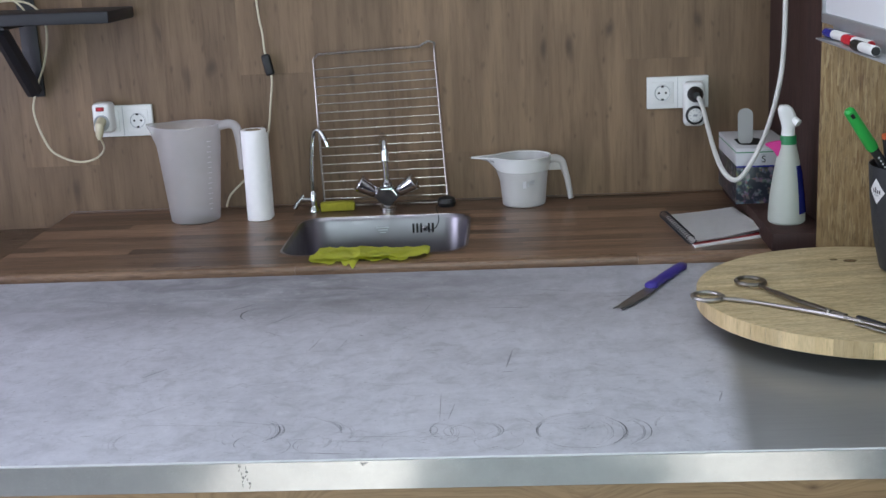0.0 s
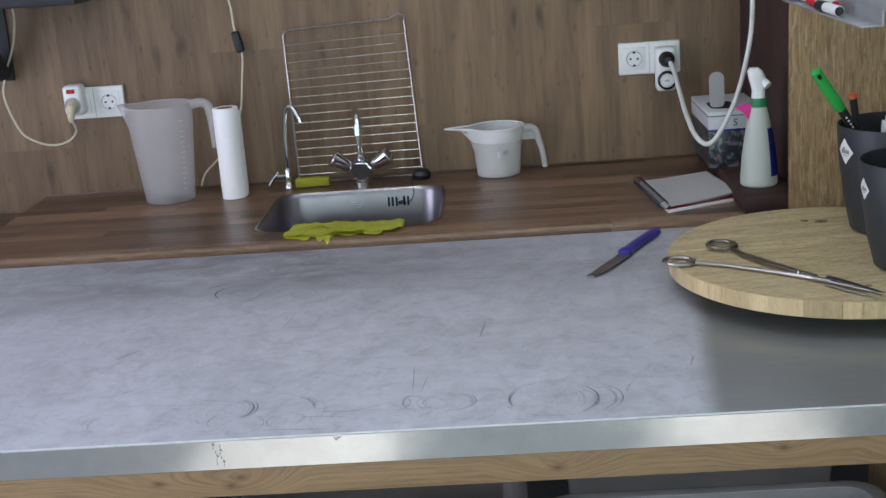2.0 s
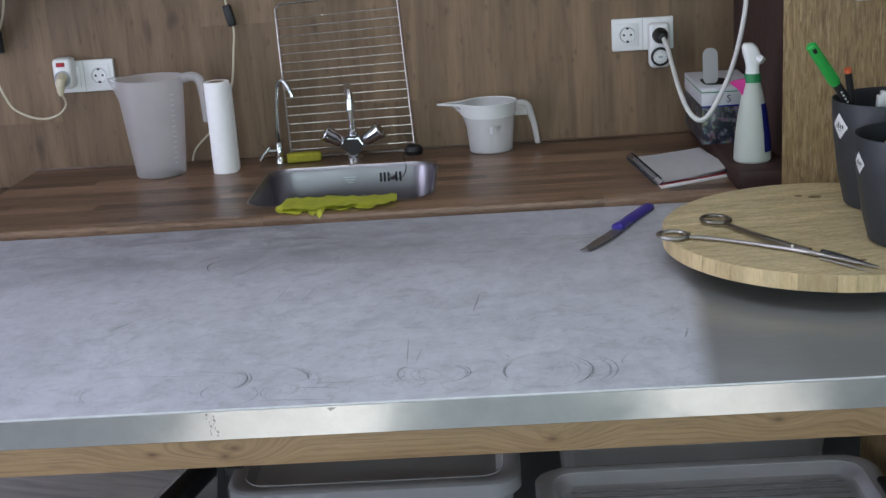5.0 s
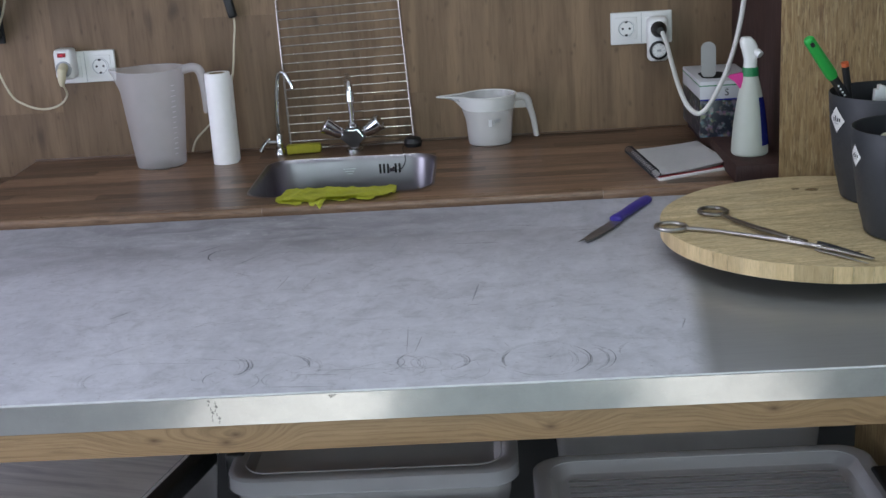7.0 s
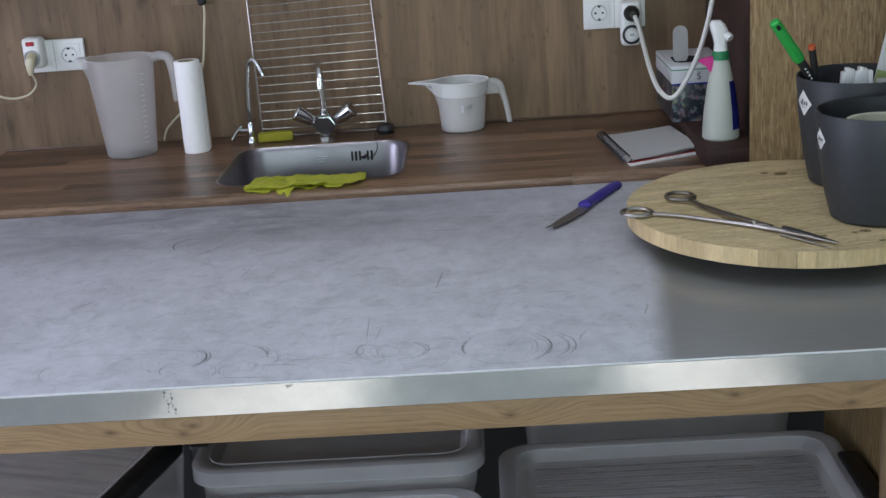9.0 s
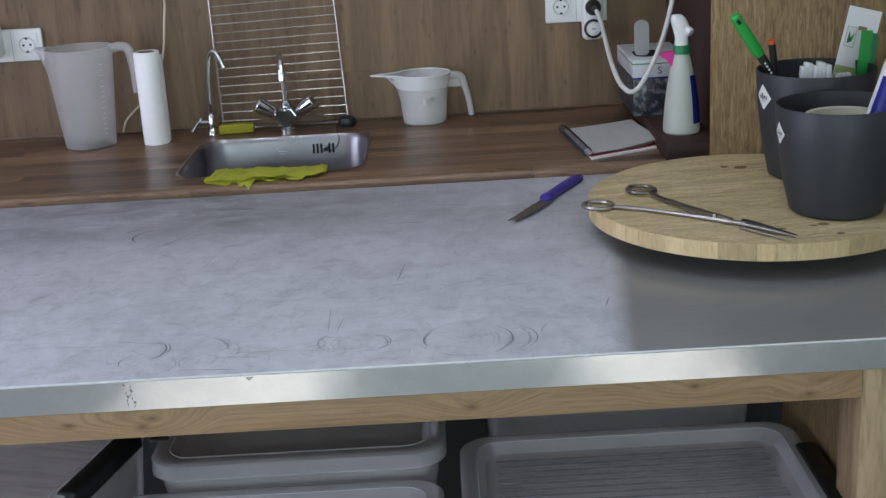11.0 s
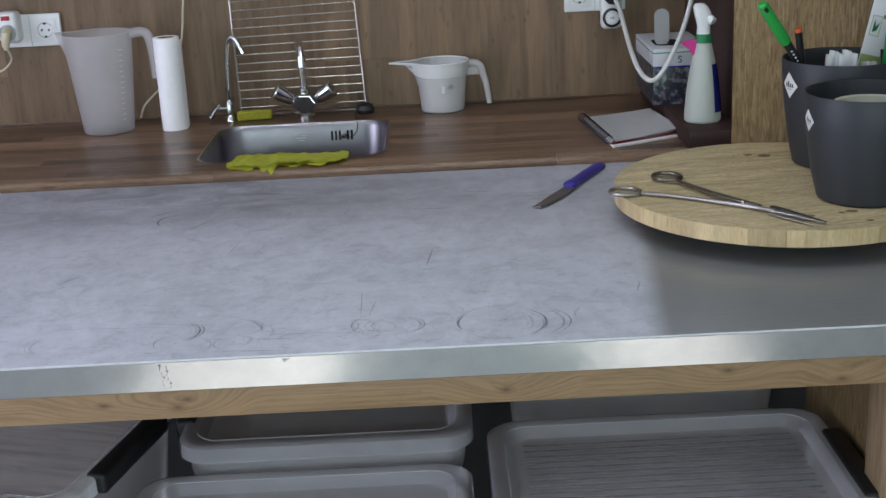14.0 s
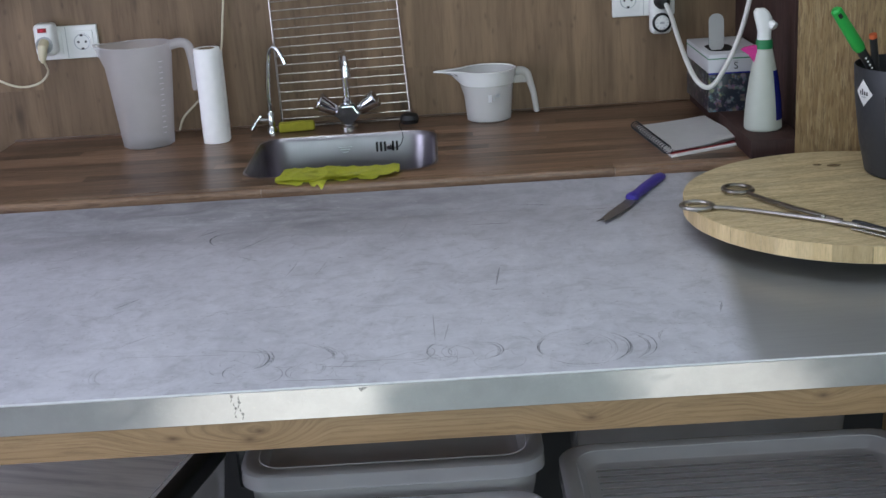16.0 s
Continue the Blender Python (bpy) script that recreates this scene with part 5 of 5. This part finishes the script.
# ---- knife ----
kn = empty("kitchen_knife", (0.23, 2.28, ZS), "small kitchen knife with a violet plastic handle", "knife")
k0_, k1_ = Vector((0.160, 2.146, 0)), Vector((0.312, 2.418, 0))
kd = (k1_ - k0_).normalized()
km = Matrix.Translation((k0_.x, k0_.y, ZS)) @ rz(math.degrees(math.atan2(kd.y, kd.x)))
kl = (k1_ - k0_).length
part("blade", slab([(0.0, 0.0060), (0.016, -0.0010), (0.002, -0.0090), (0.045, -0.0150), (0.10, -0.0185), (kl * 0.47, -0.0165), (kl * 0.47, 0.006), (0.06, 0.0065), (0.02, 0.0055)], 0.0045, 0.0062, 0.0004, m=km), M["blade"], kn, "stained steel blade")
own = loft([[(u, 0.0 + w * math.cos(a) - 0.004, 0.009 + h * math.sin(a)) for a in [2 * math.pi * q / 14 for q in range(14)]] for u, w, h in ((kl * 0.455, 0.007, 0.005), (kl * 0.47, 0.0125, 0.008), (kl * 0.50, 0.0130, 0.0085), (kl * 0.53, 0.0100, 0.0080), (kl * 0.66, 0.0112, 0.0085), (kl * 0.82, 0.0118, 0.0085), (kl * 0.93, 0.0128, 0.0085), (kl * 0.98, 0.0105, 0.007), (kl, 0.004, 0.003))], True, True, m=km)
part("handle", own, M["purple"], kn, "violet plastic handle")

# ---- turntable board ----
CX, CY, CR, BT = 0.575, 2.046, 0.284, 0.935
lazy = empty("turntable_board", (CX, CY, ZS), "round bamboo lazy susan board on the steel table", "turntable")
# Base widened out of sight so less light gets under the board.
part("foot_ring", spin(CX, CY, [(0.0, ZS), (0.19, ZS), (0.195, ZS + 0.010), (0.18, ZS + 0.030), (0.0, ZS + 0.030)], 48), M["black"], lazy, "dark turning base, widened to deepen the shade under the board")
STW = 0.0285
n_st = 20
for i in range(n_st):
    ya, yb = -CR + 2 * CR * i / n_st, -CR + 2 * CR * (i + 1) / n_st
    ya_, yb_ = ya + 0.0002, yb - 0.0002
    pts_r, pts_l = [], []
    for q in range(7):
        yy = ya_ + (yb_ - ya_) * q / 6
        hw = math.sqrt(max(CR * CR - yy * yy, 1e-7))
        pts_r.append((hw, yy)), pts_l.append((-hw, yy))
    out = pts_r + pts_l[::-1]
    my = (ya + yb) / 2
    own = slab([(x, y - my) for x, y in out], -0.0135, 0.0135, 0.0)
    st = new("stave", mesh_of("stave", own, M["bamboo"], 50))
    st.parent = lazy
    st.matrix_parent_inverse = lazy.matrix_basis.inverted()
    st.matrix_basis = Matrix.Translation((CX, CY, BT - 0.0135)) @ rz(8) @ Matrix.Translation((0, my, 0))

block = bmesh.new()
for r0_, z0_, z1_ in ((CR + 0.0004, -0.0265, -0.0005),):
    half = math.pi / 64 - 0.0006
    rr = [[(r * math.cos(a), r * math.sin(a), z) for a in (-half, 0, half) for z in (z0_, z1_)] for r in (r0_ - 0.002, r0_ + 0.0006)]
    vi, vo = [[block.verts.new(p) for p in row] for row in rr]
    for k in (0, 2):
        block.faces.new((vo[k], vo[k + 2], vo[k + 3], vo[k + 1]))
        block.faces.new((vo[k + 1], vo[k + 3], vi[k + 3], vi[k + 1]))
        block.faces.new((vo[k], vi[k], vi[k + 2], vo[k + 2]))
block_mesh = mesh_of("edge_block", block, timber("bamboo_end", (0.54, 0.385, 0.19), (0.73, 0.56, 0.32), (20, 20, 3), 0.5, True, 0.24, streak=0.3))
for k in range(64):
    o = new("edge_block", block_mesh)
    o.parent = lazy
    o.matrix_parent_inverse = lazy.matrix_basis.inverted()
    o.matrix_basis = Matrix.Translation((CX, CY, BT)) @ rz(360 * k / 64 + 2.0 * math.sin(k * 7.1) * 0.2)
M["stain"] = milky("brown_stain", (0.20, 0.10, 0.04), 0.7, 0.72, 0.5)
for x, y, r in ((0.556, 1.822, 0.010), (0.562, 1.838, 0.006), (0.628, 1.852, 0.009), (0.612, 1.846, 0.005), (0.590, 2.225, 0.012), (0.562, 2.236, 0.008), (0.64, 1.80, 0.006)):
    own = slab([(x + r * (1 + 0.5 * noise.noise((q * 0.9, x * 30, y * 30))) * math.cos(2 * math.pi * q / 14), y + r * 0.8 * (1 + 0.5 * noise.noise((q * 0.8, x * 50, 3))) * math.sin(2 * math.pi * q / 14)) for q in range(14)], BT + 0.0002, BT + 0.0005)
    part("stain", own, M["stain"], lazy, "small brown stain", 0)


# ---- scissors ----
def ring_pts(c, rx1, ry1, turn, z, n=22):
    m = rz(turn)
    return [Vector((c[0], c[1], z)) + m @ Vector((rx1 * math.cos(2 * math.pi * i / n), ry1 * math.sin(2 * math.pi * i / n), 0)) for i in range(n)]


sc = empty("long_scissors", (0.45, 1.93, BT), "long slender steel scissors lying open on the bamboo board", "scissors")
S0 = BT + 0.0048
piv = Vector((0.470, 1.896, S0))
part("finger_ring", tube(ring_pts((0.301, 2.012), 0.026, 0.022, -38, S0), 0.0040, 8, closed=True), M["scissor"], sc)
part("shank", tube([(0.321, 1.998, S0), (0.345, 1.988, S0), (0.372, 1.972, S0), (0.425, 1.932, S0), piv, (0.510, 1.852, S0 + 0.001)], [0.0032, 0.0040, 0.0032, 0.0036, 0.0046, 0.0042], 8), M["scissor"], sc, "bright round shank")
part("finger_ring", tube(ring_pts((0.385, 2.088), 0.026, 0.022, -58, S0 + 0.002), 0.0040, 8, closed=True), M["scissor_dark"], sc)
part("shank", tube([(0.394, 2.066, S0 + 0.002), (0.412, 2.020, S0 + 0.002), (0.440, 1.960, S0 + 0.003), piv + Vector((0.004, 0.004, 0.004)), (0.492, 1.876, S0 + 0.004)], [0.0036, 0.0052, 0.0060, 0.0056, 0.0044], 8, flat=0.6), M["scissor_dark"], sc, "flat dark shank")
part("blade", tube([(0.508, 1.868, S0 + 0.004), (0.514, 1.860, S0 + 0.004), (0.540, 1.828, S0 + 0.002), (0.571, 1.788, S0)], [0.0050, 0.0054, 0.0044, 0.0010], 8, flat=0.45), M["iron"], sc, "dark upper blade")
part("blade", tube([(0.490, 1.874, S0 + 0.001), (0.530, 1.830, S0 + 0.001), (0.569, 1.786, S0 - 0.001)], [0.0052, 0.0046, 0.0012], 8, flat=0.6), M["scissor"], sc, "bright blade")
part("blade", tube([(0.500, 1.848, S0 - 0.001), (0.530, 1.806, S0 - 0.001), (0.556, 1.769, S0 - 0.002)], [0.0040, 0.0034, 0.0010], 8, flat=0.5), M["scissor"], sc)
part("pivot_screw", spin(piv.x, piv.y, [(0.0, S0 + 0.0085), (0.003, S0 + 0.0085), (0.0034, S0 + 0.007), (0.0034, S0 - 0.003)], 14), M["scissor"], sc)


# ---- plant pots ----
def pot(x, y, r0, r1, h, turn, label, logo_z, size):
    ob = empty("plant_pot", (x, y, BT), label, "pot", "plant pots used as holders")
    z = BT
    prof = [(0.0, z + 0.001), (r0 - 0.006, z), (r0, z + 0.004), (r0 + (r1 - r0) * 0.45, z + h * 0.28), (r0 + (r1 - r0) * 0.85, z + h * 0.68), (r1, z + h - 0.002), (r1 - 0.001, z + h), (r1 - 0.0028, z + h - 0.001), (r0 + (r1 - r0) * 0.83 - 0.003, z + h * 0.66), (r0 - 0.003, z + 0.006), (0.0, z + 0.006)]
    part("shell", spin(x, y, prof, 56), M["pot"], ob)
    zz, slope = z + h * logo_z, (r1 - r0) * 0.15 / (h * 0.32)
    rr = r0 + (r1 - r0) * (0.85 + 0.15 * (logo_z - 0.68) / 0.32)

    def bent(u, v, off):
        a, r = radians(turn) + u / rr, rr + slope * v + off
        return (x + r * math.cos(a), y + r * math.sin(a), zz + v)

    def patch(cols, off):
        own = bmesh.new()
        rows = [[own.verts.new(bent(u, lo + (hi - lo) * q / 4, off)) for q in range(5)] for u, lo, hi in cols]
        for a_, b_ in zip(rows, rows[1:]):
            for q in range(4):
                own.faces.new((a_[q], b_[q], b_[q + 1], a_[q + 1]))
        return own

    n = 8
    st = part("sticker", patch([(size * k / n, -(size - abs(size * k / n)) - 0.0004, size - abs(size * k / n) + 0.0004) for k in range(-n, n + 1)], 0.0008), M["white"], ob, "white diamond sticker")
    for q in range(4):
        u = size * (-0.46 + 0.27 * q)
        part("mark", patch([(u + size * 0.16 * k / 3, -size * 0.16, size * (0.14 + 0.16 * (q == 1))) for k in range(4)], 0.0012), M["black"], st)
    part("mark", patch([(size * (-0.3 + 0.15 * k), -size * 0.34, -size * 0.27) for k in range(5)], 0.0012), M["grey"], st)
    return ob


PB, PF = (0.702, 2.157), (0.672, 1.929)
pot(PB[0], PB[1], 0.078, 0.102, 0.189, 194, "tall anthracite plastic plant pot holding pens and plant labels", 0.78, 0.0225)
pot(PF[0], PF[1], 0.073, 0.098, 0.174, 185, "anthracite plastic plant pot holding a blue bottle", 0.76, 0.0175)

gm = empty("green_marker", (0.575, 2.16, 1.15), "green capped black marker leaning in the pot", "marker pen")
g0, g1 = Vector((0.551, 2.130, 1.226)), Vector((0.690, 2.165, 1.02))
gd = (g1 - g0).normalized()
part("cap", tube([g0, g0 + gd * 0.004, g0 + gd * 0.080, g0 + gd * 0.088], [0.006, 0.0095, 0.0105, 0.0085], 14), M["green"], gm, "green cap")
part("barrel", tube([g0 + gd * 0.086, g0 + gd * 0.20], 0.0078, 12), M["black"], gm)
part("cap_hole", tube([g0 + gd * 0.012 + Vector((-0.002, -0.0094, 0.002)), g0 + gd * 0.020 + Vector((-0.002, -0.0096, 0.002))], 0.0032, 10), M["shadowgap"], gm)
for q in range(4):
    c = g0 + gd * (0.105 + 0.007 * q) + Vector((-0.0015, -0.0078, 0.0))
    part("print_mark", box(c, (0.003, 0.001, 0.003)), M["white"], gm)
fm = empty("fine_liner", (0.625, 2.15, 1.14), "black fine marker with an orange end", "marker pen")
f0, f1 = Vector((0.6165, 2.135, 1.180)), Vector((0.655, 2.175, 0.99))
fd = (f1 - f0).normalized()
part("barrel", tube([f0 + fd * 0.006, f0 + fd * 0.18], 0.0062, 12), M["black"], fm)
part("end_cap", tube([f0, f0 + fd * 0.007], 0.0064, 12), M["orange"], fm, "orange end cap")

pl = empty("label_stack", (0.70, 2.15, 1.05), "stack of white plastic plant labels in the pot", "labels")
for q in range(7):
    part("plant_label", box((0.672 + 0.0085 * q, 2.150 + 0.004 * (q % 3), 1.064 + 0.003 * ((q * 5) % 3)), (0.0075, 0.014, 0.130), 0.001, Matrix.Rotation(radians(4 - q), 4, "Y")), M["bright"], pl)
for q in range(3):
    part("plant_label", box((0.733 + 0.009 * q, 2.156, 1.050), (0.008, 0.010, 0.125), 0.001, Matrix.Rotation(radians(6), 4, "Y")), M["bright"], pl)

pk = empty("seed_packet", (0.775, 2.215, 1.1), "white and green hanging packet standing in the pot", "packet")
pm_ = Matrix.Translation((0.773, 2.205, 1.086)) @ Matrix.Rotation(radians(15), 4, "Y") @ Matrix.Rotation(radians(-8), 4, "X")
part("bag", box((0, 0, 0), (0.060, 0.003, 0.262), 0.001), M["bright"], pk)
pk.children[0].data.transform(pm_)
part("green_panel", box((0, -0.0022, -0.050), (0.0595, 0.0012, 0.152)), M["lightgreen"], pk).data.transform(pm_)
part("hang_hole", box((0.002, -0.0022, 0.096), (0.016, 0.0012, 0.007), 0.0004), M["oak_up"], pk).data.transform(pm_)
part("logo_shape", slab([(-0.025, 0.060), (-0.007, 0.060), (-0.007, 0.096), (-0.025, 0.096)], 0.0018, 0.0024, m=pm_ @ Matrix.Rotation(radians(90), 4, "X")), M["lightgreen"], pk)
part("logo_field", slab([(-0.0238, 0.0612), (-0.0082, 0.0612), (-0.0082, 0.0948), (-0.0238, 0.0948)], 0.0022, 0.0026, m=pm_ @ Matrix.Rotation(radians(90), 4, "X")), M["bright"], pk)
part("logo_leaf", slab([(-0.021, 0.066), (-0.013, 0.070), (-0.010, 0.086), (-0.016, 0.076), (-0.020, 0.088)], 0.0026, 0.0032, m=pm_ @ Matrix.Rotation(radians(90), 4, "X")), M["darkgreen"], pk)
for q in range(5):
    part("bar", box((0.010 + 0.0026 * q, -0.0026, 0.058), (0.0012, 0.0012, 0.020)), M["grey"], pk).data.transform(pm_)
gc = empty("green_card", (0.81, 2.20, 1.1), "bright green translucent strip in the pot", "card")
part("strip", box((0.789, 2.180, 1.085), (0.020, 0.003, 0.190), 0.001, Matrix.Rotation(radians(4), 4, "Y")), M["green"], gc)
part("strip", box((0.802, 2.188, 1.078), (0.014, 0.003, 0.190), 0.001, Matrix.Rotation(radians(6), 4, "Y")), M["darkgreen"], gc)

bb = empty("blue_bottle", (0.735, 1.955, 1.0), "white capped bottle with a shiny blue label", "bottle")
b0, b1 = Vector((0.702, 1.930, 0.957)), Vector((0.807, 1.960, 1.250))
bd = (b1 - b0).normalized()
part("body", tube([b0, b0 + bd * 0.004, b0 + bd * 0.215, b0 + bd * 0.222], [0.020, 0.0265, 0.0265, 0.024], 24), M["bright"], bb)
part("label", tube([b0 + bd * 0.05 + Vector((0.0012, -0.0014, 0)), b0 + bd * 0.190 + Vector((0.0012, -0.0014, 0))], 0.0272, 24), M["blue"], bb, "shiny blue label")
part("cap", tube([b0 + bd * 0.222, b0 + bd * 0.224, b0 + bd * 0.262, b0 + bd * 0.270], [0.022, 0.0285, 0.0275, 0.023], 24), M["bright"], bb, "white cap")
part("label_window", box(b0 + bd * 0.10 + Vector((-0.006, -0.0264, 0)), (0.016, 0.002, 0.022), 0.001, Matrix.Rotation(radians(14), 4, "Y")), M["black"], bb)
iv = empty("ivory_cup", (0.665, 1.96, 1.0), "ivory plastic cup inside the pot", "cup")
part("cup", spin(0.684, 1.944, [(0.0, 0.945), (0.045, 0.945), (0.058, 1.084), (0.060, 1.087), (0.056, 1.085), (0.043, 0.948), (0.0, 0.948)], 36), M["ivory"], iv)

# ---- whiteboard with pens ----
wb = empty("whiteboard", (0.585, 2.2, 1.5), "white writing board in an aluminium frame with a pen tray", "whiteboard")
part("surface", box((0.586, 2.13, 1.66), (0.008, 0.60, 0.60)), M["board"], wb)
part("frame_bottom", box((0.583, 2.13, 1.357), (0.014, 0.612, 0.018), 0.002), M["grey"], wb)
part("frame_side", box((0.583, 2.432, 1.66), (0.014, 0.010, 0.62), 0.002), M["grey"], wb)
part("pen_tray", box((0.563, 2.10, 1.326), (0.034, 0.50, 0.003), 0.001), M["grey"], wb)
part("tray_back", box((0.579, 2.10, 1.338), (0.003, 0.50, 0.024)), M["grey"], wb)


def marker(p0, p1, cap, label):
    ob = empty("whiteboard_marker", p0, label, "marker pen", "whiteboard markers")
    p0, p1 = Vector(p0), Vector(p1)
    q = lambda t: p0.lerp(p1, t)
    part("barrel", tube([q(0.36), q(0.98), q(1.0)], [0.0082, 0.0082, 0.006], 14), M["white"], ob)
    part("cap", tube([q(0.0), q(0.02), q(0.36), q(0.38)], [0.006, 0.0086, 0.0090, 0.0086], 14), M[cap], ob, cap + " cap")
    part("end_plug", tube([q(0.985), q(1.02)], [0.0075, 0.006], 12), M[cap], ob)


marker((0.564, 2.345, 1.337), (0.570, 2.215, 1.337), "blue", "white marker pen with a blue cap in the tray")
marker((0.562, 2.207, 1.3365), (0.572, 2.080, 1.3365), "red", "white marker pen with a red cap in the tray")
marker((0.552, 2.110, 1.3365), (0.553, 1.985, 1.3365), "black", "white marker pen with a black cap in the tray")


# ---- storage boxes under the table ----
def crate(x, y, ztop, w, dpt, h, ribs, label, handles="rl", turn=0.0, mat="clear", rib="ribline", clip=0.036):
    ob = empty("storage_box", (x, y, ztop - h), label, "storage box", "plastic storage boxes under the table")
    m = Matrix.Translation((x, y, 0)) @ rz(turn)
    L = lambda i, z, r=0.05: at_height(rounded(0, 0, w / 2 - i, dpt / 2 - i, max(0.01, r - i * 0.4)), z)
    part("lid", loft([L(0.002, ztop - 0.030), L(0.0, ztop - 0.027), L(0.001, ztop - 0.004), L(0.004, ztop - 0.001), L(0.010, ztop), L(0.026, ztop - 0.001), L(0.029, ztop - 0.003), L(0.040, ztop - 0.017), L(0.046, ztop - 0.0185), L(0.060, ztop - 0.0185)], False, True, m=m), M[mat], ob, "clear lid with a raised rim")
    part("tub", loft([L(0.012, ztop - 0.030), L(0.014, ztop - 0.06), L(0.035, ztop - h + 0.01), L(0.05, ztop - h)], False, True, m=m), M["clear_dull"], ob)
    # Thin pale loop added as the highlight along the lid's inner rim.
    part("rim_edge", tube([m @ Vector(p) for p in L(0.0275, ztop - 0.0008)], 0.0008, 6, closed=True), M["lid_highlight"], ob, "pale line painting the highlight on the inner edge")
    for k in range(ribs):
        yy = -dpt / 2 + 0.065 + (dpt - 0.13) * k / max(1, ribs - 1)
        part("rib", box((0, yy, ztop - 0.0175), (w - 0.115, 0.0045, 0.004), 0.0015, segs=1, turn=None), M[rib], ob).data.transform(m)
    for s, tag in ((1, "r"), (-1, "l")):
        if tag in handles:
            hb = part("clip_handle", box((s * (w / 2 - 0.002), 0, ztop - clip / 2 + 0.005), (0.034, dpt * 0.54, clip), 0.008, segs=3), M["black"], ob, "black clip handle")
            hb.data.transform(m)
    return ob


crate(0.318, 1.668, 0.600, 0.545, 0.400, 0.28, 15, "clear plastic storage box with a ribbed lid and black clip", "r")
crate(0.330, 2.16, 0.640, 0.50, 0.36, 0.34, 0, "dull clear storage box at the back under the table", "")
crate(-0.212, 1.975, 0.622, 0.475, 0.40, 0.16, 0, "clear plastic storage box with a shallow lid", "l", clip=0.075)
crate(-0.240, 1.572, 0.580, 0.52, 0.40, 0.20, 0, "clear plastic storage box standing in front", "")
crate(-0.812, 1.895, 0.612, 0.58, 0.42, 0.28, 0, "clear plastic storage box with streaky lid and black clips", "r", -14, "clear_white")
